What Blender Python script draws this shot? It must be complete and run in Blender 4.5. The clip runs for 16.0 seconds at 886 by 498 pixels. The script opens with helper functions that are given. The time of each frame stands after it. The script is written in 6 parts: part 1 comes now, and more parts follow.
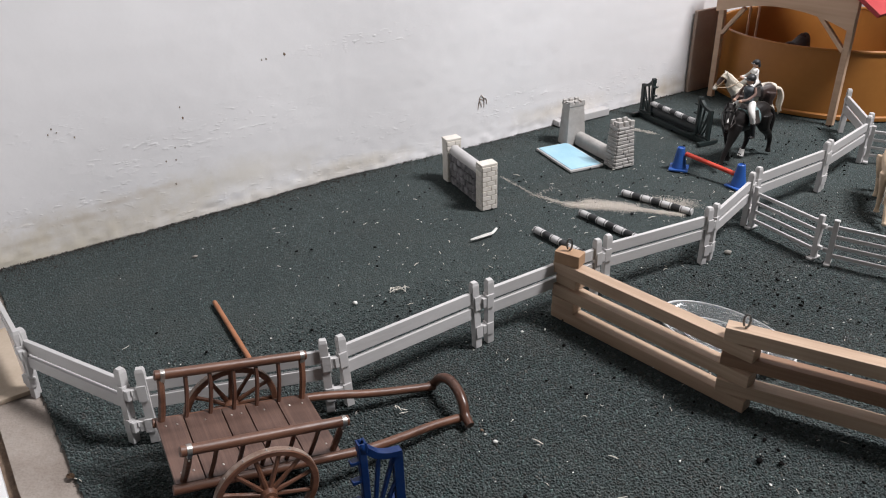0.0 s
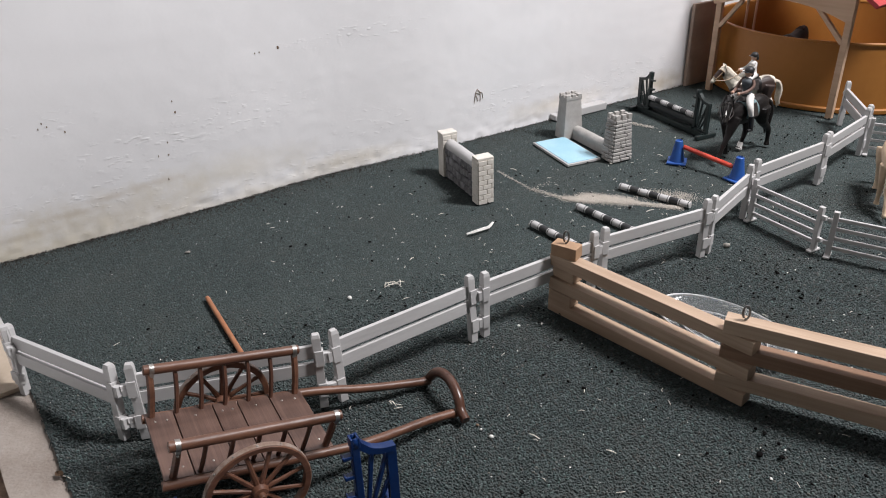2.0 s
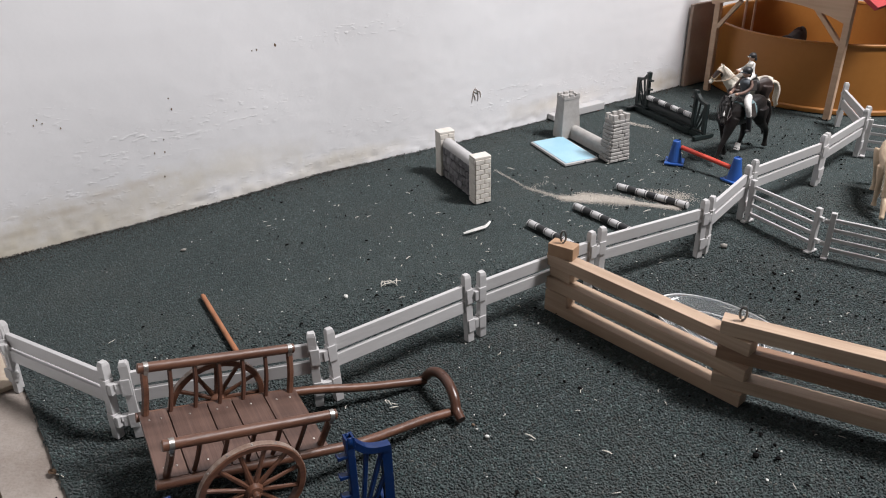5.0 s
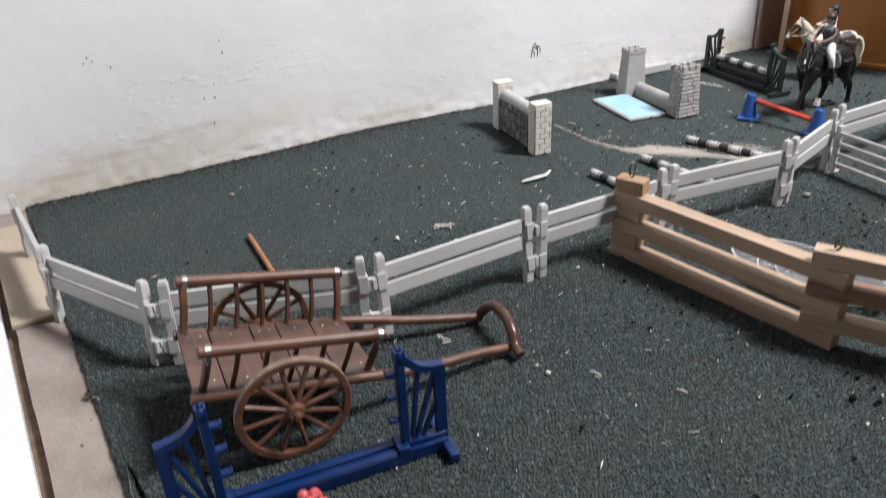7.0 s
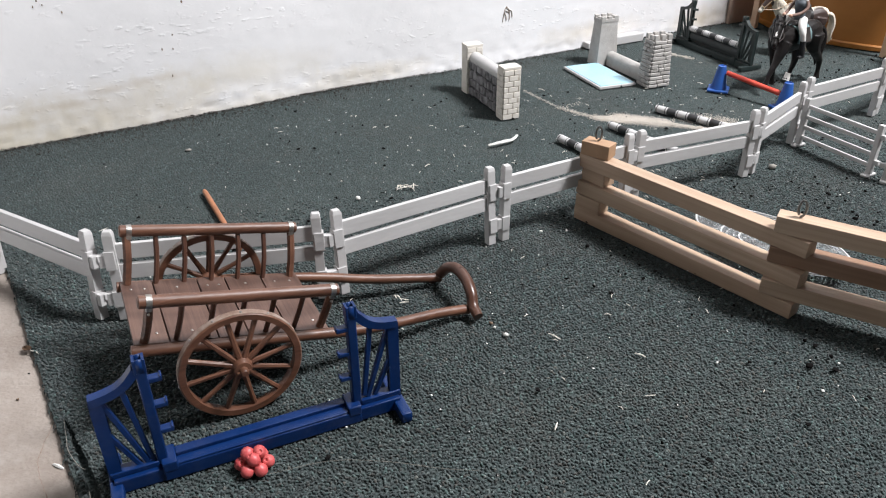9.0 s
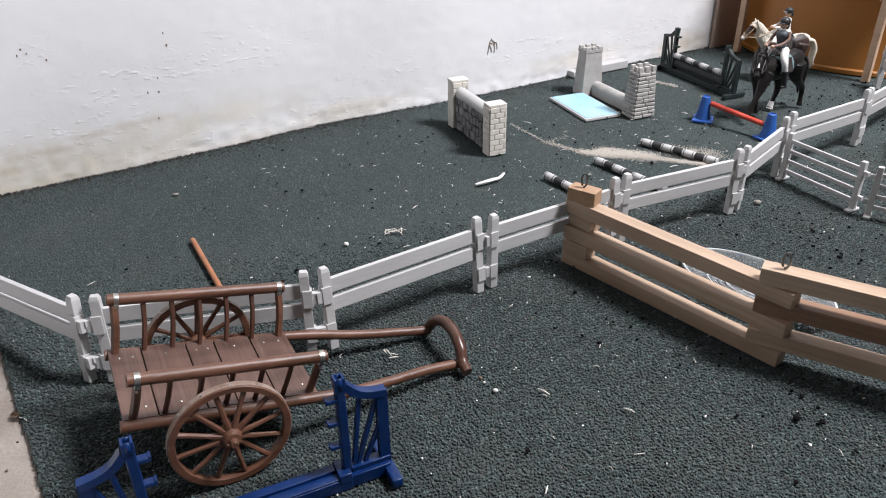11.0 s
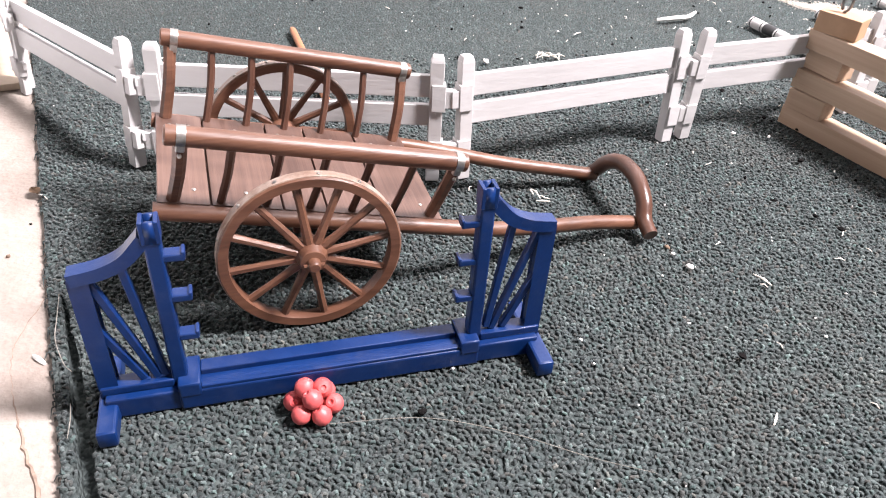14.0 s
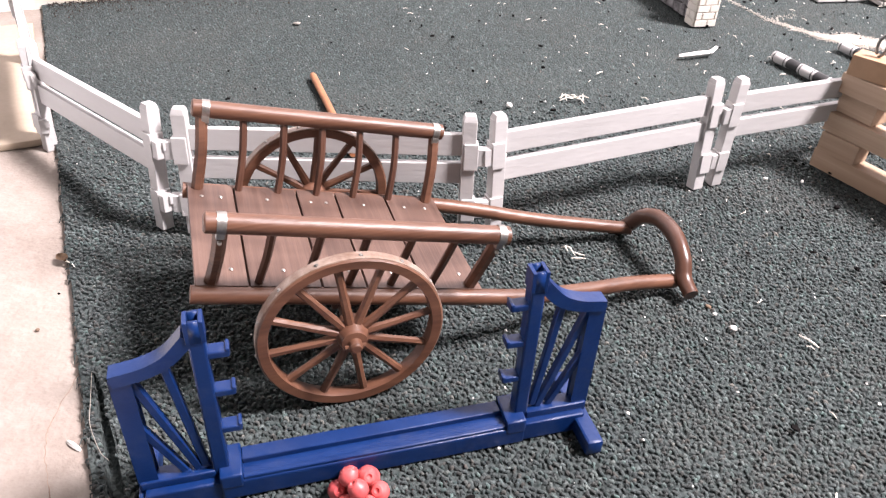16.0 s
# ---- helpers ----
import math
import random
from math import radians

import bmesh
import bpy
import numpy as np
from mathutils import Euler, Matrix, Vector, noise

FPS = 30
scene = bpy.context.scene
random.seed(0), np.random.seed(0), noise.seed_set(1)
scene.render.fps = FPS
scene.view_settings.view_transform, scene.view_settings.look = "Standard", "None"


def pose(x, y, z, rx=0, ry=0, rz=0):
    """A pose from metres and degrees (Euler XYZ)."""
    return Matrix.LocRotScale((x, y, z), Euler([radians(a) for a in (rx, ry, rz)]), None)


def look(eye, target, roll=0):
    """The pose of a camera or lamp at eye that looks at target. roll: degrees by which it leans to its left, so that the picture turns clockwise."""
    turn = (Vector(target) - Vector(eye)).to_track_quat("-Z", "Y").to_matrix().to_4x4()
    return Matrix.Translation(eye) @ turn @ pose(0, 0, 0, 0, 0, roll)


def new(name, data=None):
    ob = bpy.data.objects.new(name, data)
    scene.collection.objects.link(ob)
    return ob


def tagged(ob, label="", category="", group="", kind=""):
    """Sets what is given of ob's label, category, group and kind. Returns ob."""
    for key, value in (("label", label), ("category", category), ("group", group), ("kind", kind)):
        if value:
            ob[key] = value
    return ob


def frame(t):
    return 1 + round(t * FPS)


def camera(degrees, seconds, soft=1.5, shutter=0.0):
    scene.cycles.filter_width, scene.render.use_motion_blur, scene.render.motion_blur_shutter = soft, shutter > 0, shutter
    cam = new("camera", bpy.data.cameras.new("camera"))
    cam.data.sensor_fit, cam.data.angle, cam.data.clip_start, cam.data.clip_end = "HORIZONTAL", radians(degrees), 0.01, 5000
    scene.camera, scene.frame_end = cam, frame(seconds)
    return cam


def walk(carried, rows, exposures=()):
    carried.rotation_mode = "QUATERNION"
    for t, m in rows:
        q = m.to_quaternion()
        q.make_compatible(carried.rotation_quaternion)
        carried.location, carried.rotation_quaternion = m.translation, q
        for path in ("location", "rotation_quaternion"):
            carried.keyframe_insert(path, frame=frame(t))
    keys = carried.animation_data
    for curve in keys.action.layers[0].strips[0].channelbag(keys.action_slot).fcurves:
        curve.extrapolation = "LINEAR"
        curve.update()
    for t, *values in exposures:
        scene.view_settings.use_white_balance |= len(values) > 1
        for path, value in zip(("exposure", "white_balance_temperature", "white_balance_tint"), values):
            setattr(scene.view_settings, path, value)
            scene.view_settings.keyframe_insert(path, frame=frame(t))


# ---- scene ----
# ---------------------------------------------------------------- camera
cam = camera(60.8, 16.0, 1.05, 0.35)
PATH = [
    (0, (0.2457, 0.3256, 0.3737), (0.0478, 2.0668, -0.5912), -1.79),
    (0.5, (0.2451, 0.3272, 0.3722), (0.0585, 2.0694, -0.5923), -2.21),
    (1, (0.2474, 0.3312, 0.3708), (0.0419, 2.0835, -0.571), -2.48),
    (1.5, (0.2499, 0.332, 0.3682), (0.0474, 2.0779, -0.5861), -2.54),
    (2, (0.2481, 0.331, 0.3651), (0.0533, 2.071, -0.6012), -2.01),
    (2.5, (0.2479, 0.3319, 0.3634), (0.0644, 2.0693, -0.6091), -1.53),
    (3, (0.2497, 0.3315, 0.3645), (0.0611, 2.0719, -0.6029), -1.68),
    (3.5, (0.2483, 0.3298, 0.3645), (0.0602, 2.0723, -0.5987), -1.64),
    (6, (0.2484, 0.3342, 0.3616), (0.0624, 2.0643, -0.6234), -1.49),
    (6.5, (0.2469, 0.3341, 0.3575), (0.0626, 2.0588, -0.6381), -1.40),
    (6.8, (0.247, 0.338, 0.337), (0.044, 2.082, -0.621), -1.1),
    (6.9, (0.242, 0.342, 0.316), (-0.031, 2.085, -0.627), -1.9),
    (7, (0.2411, 0.3404, 0.2977), (-0.0802, 2.0678, -0.6571), -2.78),
    (7.5, (0.2446, 0.3458, 0.2775), (-0.0295, 2.0372, -0.7527), -1.17),
    (8, (0.2494, 0.3484, 0.2795), (-0.0219, 2.0435, -0.7457), -1.24),
    (8.5, (0.2514, 0.3454, 0.2884), (-0.011, 2.0632, -0.7016), -1.00),
    (9, (0.2467, 0.348, 0.2814), (0.0071, 2.0549, -0.7322), -0.05),
    (9.2, (0.2466, 0.3504, 0.2801), (0.0247, 2.0532, -0.7457), 0.35),
    (11.3, (0.2473, 0.3685, 0.3109), (0.0214, 2.0885, -0.686), -1.02),
    (11.5, (0.2441, 0.3804, 0.2956), (-0.0496, 2.0567, -0.7553), -1.44),
    (12, (0.2213, 0.3861, 0.2527), (-0.0967, 1.9898, -0.8997), 1.84),
    (12.5, (0.2046, 0.4325, 0.2072), (-0.1537, 1.9865, -1.0002), 3.77),
    (13, (0.2051, 0.4438, 0.1952), (-0.1437, 1.9807, -1.037), 3.90),
    (13.5, (0.1989, 0.4514, 0.1967), (-0.2055, 1.9991, -1.0026), 4.51),
    (14, (0.1965, 0.4504, 0.1935), (-0.2079, 1.9922, -1.0154), 4.21),
    (14.5, (0.1952, 0.4516, 0.1908), (-0.2041, 1.9831, -1.0312), 4.07),
    (15, (0.1929, 0.4529, 0.1906), (-0.2057, 1.996, -1.018), 3.86),
    (15.5, (0.1895, 0.46, 0.1991), (-0.2283, 1.9962, -1.0116), 1.69),
    (16, (0.1779, 0.4644, 0.2064), (-0.2449, 2.0185, -0.9786), 3.03),
]
EXPOSURES = [(0.0, -0.10, 6500, 10), (6.0, -0.07, 6500, 10), (6.5, 0.0, 6500, 10), (7.5, 0.3, 6400, 8), (8.0, 0.44, 6400, 8), (9.2, 0.39, 6400, 8), (11.5, 0.22, 6300, 10), (12.0, 0.55, 6450, 8), (12.5, 1.04, 6300, -3), (13.0, 1.50, 6250, 3), (13.5, 1.58, 6600, 12), (14.5, 1.54, 6700, 19), (15.5, 1.51, 6750, 19), (16.0, 1.41, 6800, 20)]
walk(cam, [(t, look(eye, target, roll)) for t, eye, target, roll in PATH], EXPOSURES)

# ---------------------------------------------------------------- world and lights
world = bpy.data.worlds.new("room_air")
world.use_nodes = True
world.node_tree.nodes["Background"].inputs[0].default_value = (0.9, 0.95, 1.0, 1)
world.node_tree.nodes["Background"].inputs[1].default_value = 0.003
scene.world = world


def area_lamp(name, eye, target, sx, sy, watts, colour):
    data = bpy.data.lights.new(name, "AREA")
    data.shape, data.size, data.size_y, data.energy, data.color = "RECTANGLE", sx, sy, watts, colour
    ob = new(name, data)
    ob.matrix_world = look(eye, target)
    return ob


area_lamp("ceiling_tube_light", (1.25, 0.90, 1.65), (0.3, 0.95, 0.0), 0.22, 0.55, 58.0, (0.99, 0.97, 0.99))


# ---------------------------------------------------------------- materials
def nodes_of(name):
    m = bpy.data.materials.new(name)
    m.use_nodes = True
    return m, m.node_tree.nodes, m.node_tree.links, m.node_tree.nodes["Principled BSDF"]


def coords(nodes, links, scale=(1, 1, 1), random_shift=True):
    tc = nodes.new("ShaderNodeTexCoord")
    mp = nodes.new("ShaderNodeMapping")
    mp.inputs["Scale"].default_value = scale
    links.new(tc.outputs["Object"], mp.inputs["Vector"])
    if random_shift:
        info = nodes.new("ShaderNodeObjectInfo")
        mul = nodes.new("ShaderNodeMath")
        mul.operation = "MULTIPLY"
        mul.inputs[1].default_value = 37.0
        links.new(info.outputs["Random"], mul.inputs[0])
        links.new(mul.outputs[0], mp.inputs["Location"])
    return mp.outputs["Vector"]


def noise_tex(nodes, links, vec, scale, detail=4.0, rough=0.55):
    n = nodes.new("ShaderNodeTexNoise")
    n.inputs["Scale"].default_value, n.inputs["Detail"].default_value, n.inputs["Roughness"].default_value = scale, detail, rough
    links.new(vec, n.inputs["Vector"])
    return n.outputs["Fac"]


def ramp(nodes, links, fac, stops):
    r = nodes.new("ShaderNodeValToRGB")
    while len(r.color_ramp.elements) < len(stops):
        r.color_ramp.elements.new(0.5)
    for e, (pos, col) in zip(r.color_ramp.elements, stops):
        e.position, e.color = pos, (*col, 1)
    links.new(fac, r.inputs["Fac"])
    return r.outputs["Color"]


def mix(nodes, links, fac, a, b, mode="MIX"):
    m = nodes.new("ShaderNodeMix")
    m.data_type, m.blend_type = "RGBA", mode
    for sock, val in ((m.inputs["Factor"], fac), (m.inputs["A"], a), (m.inputs["B"], b)):
        if hasattr(val, "links"):
            links.new(val, sock)
        else:
            sock.default_value = val if isinstance(val, (int, float)) else (*val, 1)
    return m.outputs["Result"]


def bump(nodes, links, bsdf, height, strength, distance, before=None):
    b = nodes.new("ShaderNodeBump")
    b.inputs["Strength"].default_value, b.inputs["Distance"].default_value = strength, distance
    links.new(height, b.inputs["Height"])
    if before is not None:
        links.new(before, b.inputs["Normal"])
    links.new(b.outputs["Normal"], bsdf.inputs["Normal"])
    return b.outputs["Normal"]


def painted(name, dark, light, scale=60.0, rough=0.4, dist=0.0003, grain=400.0, stretch=(1, 1, 1), metal=0.0, dust=0.0, gloss=0.5):
    """Two tones mottled at two scales, with a fine relief; dust: pale dust in patches."""
    m, nodes, links, bsdf = nodes_of(name)
    vec = coords(nodes, links, stretch)
    big = noise_tex(nodes, links, vec, scale)
    fine = noise_tex(nodes, links, vec, grain, 3.0)
    col = ramp(nodes, links, big, [(0.32, dark), (0.68, light)])
    col = mix(nodes, links, 0.25, col, ramp(nodes, links, fine, [(0.3, dark), (0.7, light)]))
    if dust:
        patch = noise_tex(nodes, links, vec, scale * 1.7, 6.0, 0.7)
        fac = nodes.new("ShaderNodeMapRange")
        fac.inputs["From Min"].default_value, fac.inputs["From Max"].default_value, fac.inputs["To Max"].default_value = 0.5, 0.8, dust
        links.new(patch, fac.inputs["Value"])
        col = mix(nodes, links, fac.outputs["Result"], col, (0.5, 0.47, 0.43))
    links.new(col, bsdf.inputs["Base Color"])
    rr = nodes.new("ShaderNodeMapRange")
    rr.inputs["To Min"].default_value, rr.inputs["To Max"].default_value = max(0.05, rough - 0.1), min(1.0, rough + 0.12)
    links.new(big, rr.inputs["Value"])
    links.new(rr.outputs["Result"], bsdf.inputs["Roughness"])
    bsdf.inputs["Metallic"].default_value = metal
    bsdf.inputs["Specular IOR Level"].default_value = gloss
    bump(nodes, links, bsdf, fine, 0.5, dist)
    return m


def grained_wood(name, dark, mid, light, rough, lengthwise=6.0, across=220.0, dist=0.0003):
    """Wood with its grain along the object's x axis."""
    m, nodes, links, bsdf = nodes_of(name)
    vec = coords(nodes, links, (lengthwise, across, across))
    warp = coords(nodes, links, (12, 60, 60))
    streak = noise_tex(nodes, links, vec, 1.0, 5.0, 0.6)
    tone = noise_tex(nodes, links, warp, 1.0, 2.0)
    col = ramp(nodes, links, streak, [(0.25, dark), (0.5, mid), (0.75, light)])
    col = mix(nodes, links, 0.45, col, ramp(nodes, links, tone, [(0.35, dark), (0.65, light)]))
    links.new(col, bsdf.inputs["Base Color"])
    bsdf.inputs["Roughness"].default_value = rough
    bump(nodes, links, bsdf, streak, 0.4, dist)
    return m


def carpet_material():
    m, nodes, links, bsdf = nodes_of("loop_carpet")
    vec = coords(nodes, links, (1, 1, 1), False)
    v = nodes.new("ShaderNodeTexVoronoi")
    v.inputs["Scale"].default_value = 500.0
    links.new(vec, v.inputs["Vector"])
    tone = ramp(nodes, links, noise_tex(nodes, links, vec, 9.0, 5.0, 0.6), [(0.3, (0.042, 0.053, 0.053)), (0.7, (0.053, 0.065, 0.064))])
    fleck = nodes.new("ShaderNodeSeparateColor")
    links.new(v.outputs["Color"], fleck.inputs[0])
    col = mix(nodes, links, ramp(nodes, links, fleck.outputs[0], [(0.35, (0, 0, 0)), (1.0, (0.75, 0.75, 0.75))]), tone, (0.078, 0.094, 0.090))
    links.new(col, bsdf.inputs["Base Color"])
    bsdf.inputs["Roughness"].default_value = 0.95
    bsdf.inputs["Specular IOR Level"].default_value = 0.15
    inv = nodes.new("ShaderNodeMath")
    inv.operation, inv.inputs[0].default_value = "SUBTRACT", 1.0
    links.new(v.outputs["Distance"], inv.inputs[1])
    bump(nodes, links, bsdf, inv.outputs[0], 1.0, 0.0016)
    return m


def yarn_material():
    """Twisted wool-like yarn: flecks of several greens and greys, fuzzy at the surface."""
    m, nodes, links, bsdf = nodes_of("carpet_yarn")
    geo = nodes.new("ShaderNodeNewGeometry")
    vec = coords(nodes, links, (1, 1, 1), False)
    tone = ramp(nodes, links, noise_tex(nodes, links, vec, 9.0, 5.0, 0.6), [(0.3, (0.040, 0.050, 0.050)), (0.7, (0.051, 0.062, 0.061))])
    # each loop has its own tone
    own = ramp(nodes, links, geo.outputs["Random Per Island"], [(0.0, (0.62, 0.64, 0.64)), (0.35, (0.88, 0.90, 0.90)), (0.78, (1.12, 1.12, 1.12)), (1.0, (2.2, 2.2, 2.12))])
    col = mix(nodes, links, 1.0, tone, own, "MULTIPLY")
    hue = nodes.new("ShaderNodeMath")
    hue.operation = "FRACT"
    spread = nodes.new("ShaderNodeMath")
    spread.operation = "MULTIPLY"
    spread.inputs[1].default_value = 17.3
    links.new(geo.outputs["Random Per Island"], spread.inputs[0])
    links.new(spread.outputs[0], hue.inputs[0])
    tinted = ramp(nodes, links, hue.outputs[0], [(0.0, (1.22, 0.97, 0.90)), (0.12, (1.0, 1.0, 1.0)), (0.6, (0.96, 1.0, 1.03)), (1.0, (0.84, 1.05, 1.02))])
    col = mix(nodes, links, 1.0, col, tinted, "MULTIPLY")
    # single fibres
    fibre = noise_tex(nodes, links, vec, 1500.0, 3.0, 0.7)
    col = mix(nodes, links, 1.0, col, ramp(nodes, links, fibre, [(0.30, (0.80, 0.80, 0.80)), (0.5, (1.02, 1.02, 1.02)), (0.70, (1.25, 1.25, 1.25))]), "MULTIPLY")
    # loops lie flatter or fuller in small clumps
    clump = noise_tex(nodes, links, vec, 230.0, 2.0, 0.6)
    col = mix(nodes, links, 1.0, col, ramp(nodes, links, clump, [(0.32, (0.72, 0.72, 0.72)), (0.5, (0.97, 0.97, 0.97)), (0.68, (1.35, 1.35, 1.35))]), "MULTIPLY")
    # brownish dust trodden in, in large patches
    patch = nodes.new("ShaderNodeMapRange")
    patch.inputs["From Min"].default_value, patch.inputs["From Max"].default_value, patch.inputs["To Max"].default_value = 0.50, 0.72, 0.42
    links.new(noise_tex(nodes, links, vec, 11.0, 6.0, 0.62), patch.inputs["Value"])
    col = mix(nodes, links, patch.outputs["Result"], col, (0.080, 0.074, 0.064))
    links.new(col, bsdf.inputs["Base Color"])
    bsdf.inputs["Roughness"].default_value = 0.9
    bsdf.inputs["Specular IOR Level"].default_value = 0.12
    bsdf.inputs["Sheen Weight"].default_value = 0.12
    bsdf.inputs["Sheen Roughness"].default_value = 0.6
    bump(nodes, links, bsdf, fibre, 0.8, 0.0006)
    return m


def plaster_material():
    """White painted plaster with flaking paint, hairline ridges and damp stains in patches."""
    m, nodes, links, bsdf = nodes_of("white_plaster")
    vec = coords(nodes, links, (1, 1, 1), False)
    base = ramp(nodes, links, noise_tex(nodes, links, vec, 3.0, 4.0), [(0.3, (0.74, 0.73, 0.735)), (0.7, (0.82, 0.81, 0.815))])
    stained = base
    # damp, ochre patches low on the wall, each with its own centre
    for cx, cz, rx, rz, amount, tint in ((0.10, 0.018, 0.14, 0.034, 0.62, (0.60, 0.54, 0.44)), (0.24, 0.034, 0.12, 0.024, 0.5, (0.65, 0.60, 0.50)), (0.24, 0.0, 0.26, 0.014, 0.6, (0.66, 0.61, 0.53)),
                                         (0.03, 0.0195, 0.040, 0.0045, 0.5, (0.50, 0.43, 0.35)), (0.075, 0.0315, 0.040, 0.0050, 0.5, (0.50, 0.43, 0.35)), (0.115, 0.0400, 0.040, 0.0048, 0.42, (0.52, 0.45, 0.37)), (0.158, 0.0440, 0.050, 0.0042, 0.36, (0.55, 0.48, 0.40)),
                                         (0.02, 0.0, 0.12, 0.035, 0.7, (0.60, 0.54, 0.42)), (0.40, 0.012, 0.10, 0.012, 0.6, (0.66, 0.60, 0.50)),
                                         (0.72, 0.02, 0.10, 0.015, 0.6, (0.62, 0.56, 0.47)), (0.93, 0.012, 0.08, 0.02, 0.8, (0.55, 0.48, 0.38))):
        mp = nodes.new("ShaderNodeMapping")
        mp.vector_type = "TEXTURE"
        mp.inputs["Location"].default_value, mp.inputs["Scale"].default_value = (cx, 0, cz), (rx, 1.0, rz)
        links.new(vec, mp.inputs["Vector"])
        length = nodes.new("ShaderNodeVectorMath")
        length.operation = "LENGTH"
        links.new(mp.outputs["Vector"], length.inputs[0])
        wobble = nodes.new("ShaderNodeMath")
        wobble.operation = "MULTIPLY_ADD"
        links.new(noise_tex(nodes, links, vec, 38.0, 6.0, 0.65), wobble.inputs[0])
        wobble.inputs[1].default_value = 1.6
        links.new(length.outputs["Value"], wobble.inputs[2])
        fac = nodes.new("ShaderNodeMapRange")
        fac.inputs["From Min"].default_value, fac.inputs["From Max"].default_value = 1.9, 0.9
        fac.inputs["To Max"].default_value = amount
        links.new(wobble.outputs[0], fac.inputs["Value"])
        stained = mix(nodes, links, fac.outputs["Result"], stained, tint)
    links.new(stained, bsdf.inputs["Base Color"])
    bsdf.inputs["Roughness"].default_value = 0.8
    stretched = coords(nodes, links, (105, 105, 230), False)
    flakes = nodes.new("ShaderNodeMapRange")
    flakes.inputs["From Min"].default_value, flakes.inputs["From Max"].default_value = 0.58, 0.74
    links.new(noise_tex(nodes, links, stretched, 1.0, 3.0, 0.5), flakes.inputs["Value"])
    # the flaking comes in patches, each with its own centre, thinning out at the rim
    total = None
    for cx, cz, rx, rz in ((0.16, 0.085, 0.07, 0.020), (0.27, 0.098, 0.075, 0.022), (0.42, 0.164, 0.085, 0.012), (0.44, 0.050, 0.060, 0.022), (0.07, 0.130, 0.04, 0.014),
                           (0.09, 0.045, 0.10, 0.022), (0.84, 0.030, 0.14, 0.028), (0.64, 0.045, 0.07, 0.018), (0.30, 0.012, 0.20, 0.014)):
        mp = nodes.new("ShaderNodeMapping")
        mp.vector_type = "TEXTURE"
        mp.inputs["Location"].default_value, mp.inputs["Scale"].default_value = (cx, 0, cz), (rx, 1.0, rz)
        links.new(vec, mp.inputs["Vector"])
        length = nodes.new("ShaderNodeVectorMath")
        length.operation = "LENGTH"
        links.new(mp.outputs["Vector"], length.inputs[0])
        fac = nodes.new("ShaderNodeMapRange")
        fac.inputs["From Min"].default_value, fac.inputs["From Max"].default_value = 1.5, 0.4
        links.new(length.outputs["Value"], fac.inputs["Value"])
        if total is None:
            total = fac.outputs["Result"]
        else:
            most = nodes.new("ShaderNodeMath")
            most.operation = "MAXIMUM"
            links.new(total, most.inputs[0])
            links.new(fac.outputs["Result"], most.inputs[1])
            total = most.outputs[0]
    both = nodes.new("ShaderNodeMath")
    both.operation = "MULTIPLY"
    links.new(flakes.outputs["Result"], both.inputs[0])
    links.new(total, both.inputs[1])
    n1 = bump(nodes, links, bsdf, noise_tex(nodes, links, vec, 240.0, 4.0), 0.12, 0.0007)
    bump(nodes, links, bsdf, both.outputs[0], 0.5, 0.0007, n1)
    return m


def glass_material(name, tint, rough):
    m, nodes, links, bsdf = nodes_of(name)
    bsdf.inputs["Base Color"].default_value = (*tint, 1)
    bsdf.inputs["Transmission Weight"].default_value = 0.93
    bsdf.inputs["Roughness"].default_value = rough
    bsdf.inputs["IOR"].default_value = 1.45
    return m


def coat_material():
    """Pinto coat: cream ground with large dark brown patches."""
    m, nodes, links, bsdf = nodes_of("pinto_coat")
    vec = coords(nodes, links, (1, 1, 1), False)
    facs = []
    for cx, cz, r in ((-0.0200, 0.0450, 0.0150), (0.0490, 0.0655, 0.0075), (0.0200, 0.0430, 0.0100)):
        mp = nodes.new("ShaderNodeMapping")
        mp.vector_type = "TEXTURE"
        mp.inputs["Location"].default_value, mp.inputs["Scale"].default_value = (cx, 0, cz), (r, 1.0, r)
        links.new(vec, mp.inputs["Vector"])
        length = nodes.new("ShaderNodeVectorMath")
        length.operation = "LENGTH"
        links.new(mp.outputs["Vector"], length.inputs[0])
        wob = nodes.new("ShaderNodeMath")
        wob.operation = "MULTIPLY_ADD"
        links.new(noise_tex(nodes, links, vec, 90.0), wob.inputs[0])
        wob.inputs[1].default_value = 0.5
        links.new(length.outputs["Value"], wob.inputs[2])
        fac = nodes.new("ShaderNodeMapRange")
        fac.inputs["From Min"].default_value, fac.inputs["From Max"].default_value = 1.3, 1.15
        links.new(wob.outputs[0], fac.inputs["Value"])
        facs.append(fac.outputs["Result"])
    col = (0.72, 0.66, 0.56)
    for f in facs:
        col = mix(nodes, links, f, col, (0.045, 0.028, 0.024))
    links.new(col, bsdf.inputs["Base Color"])
    bsdf.inputs["Roughness"].default_value = 0.5
    bump(nodes, links, bsdf, noise_tex(nodes, links, vec, 700.0), 0.3, 0.0003)
    return m


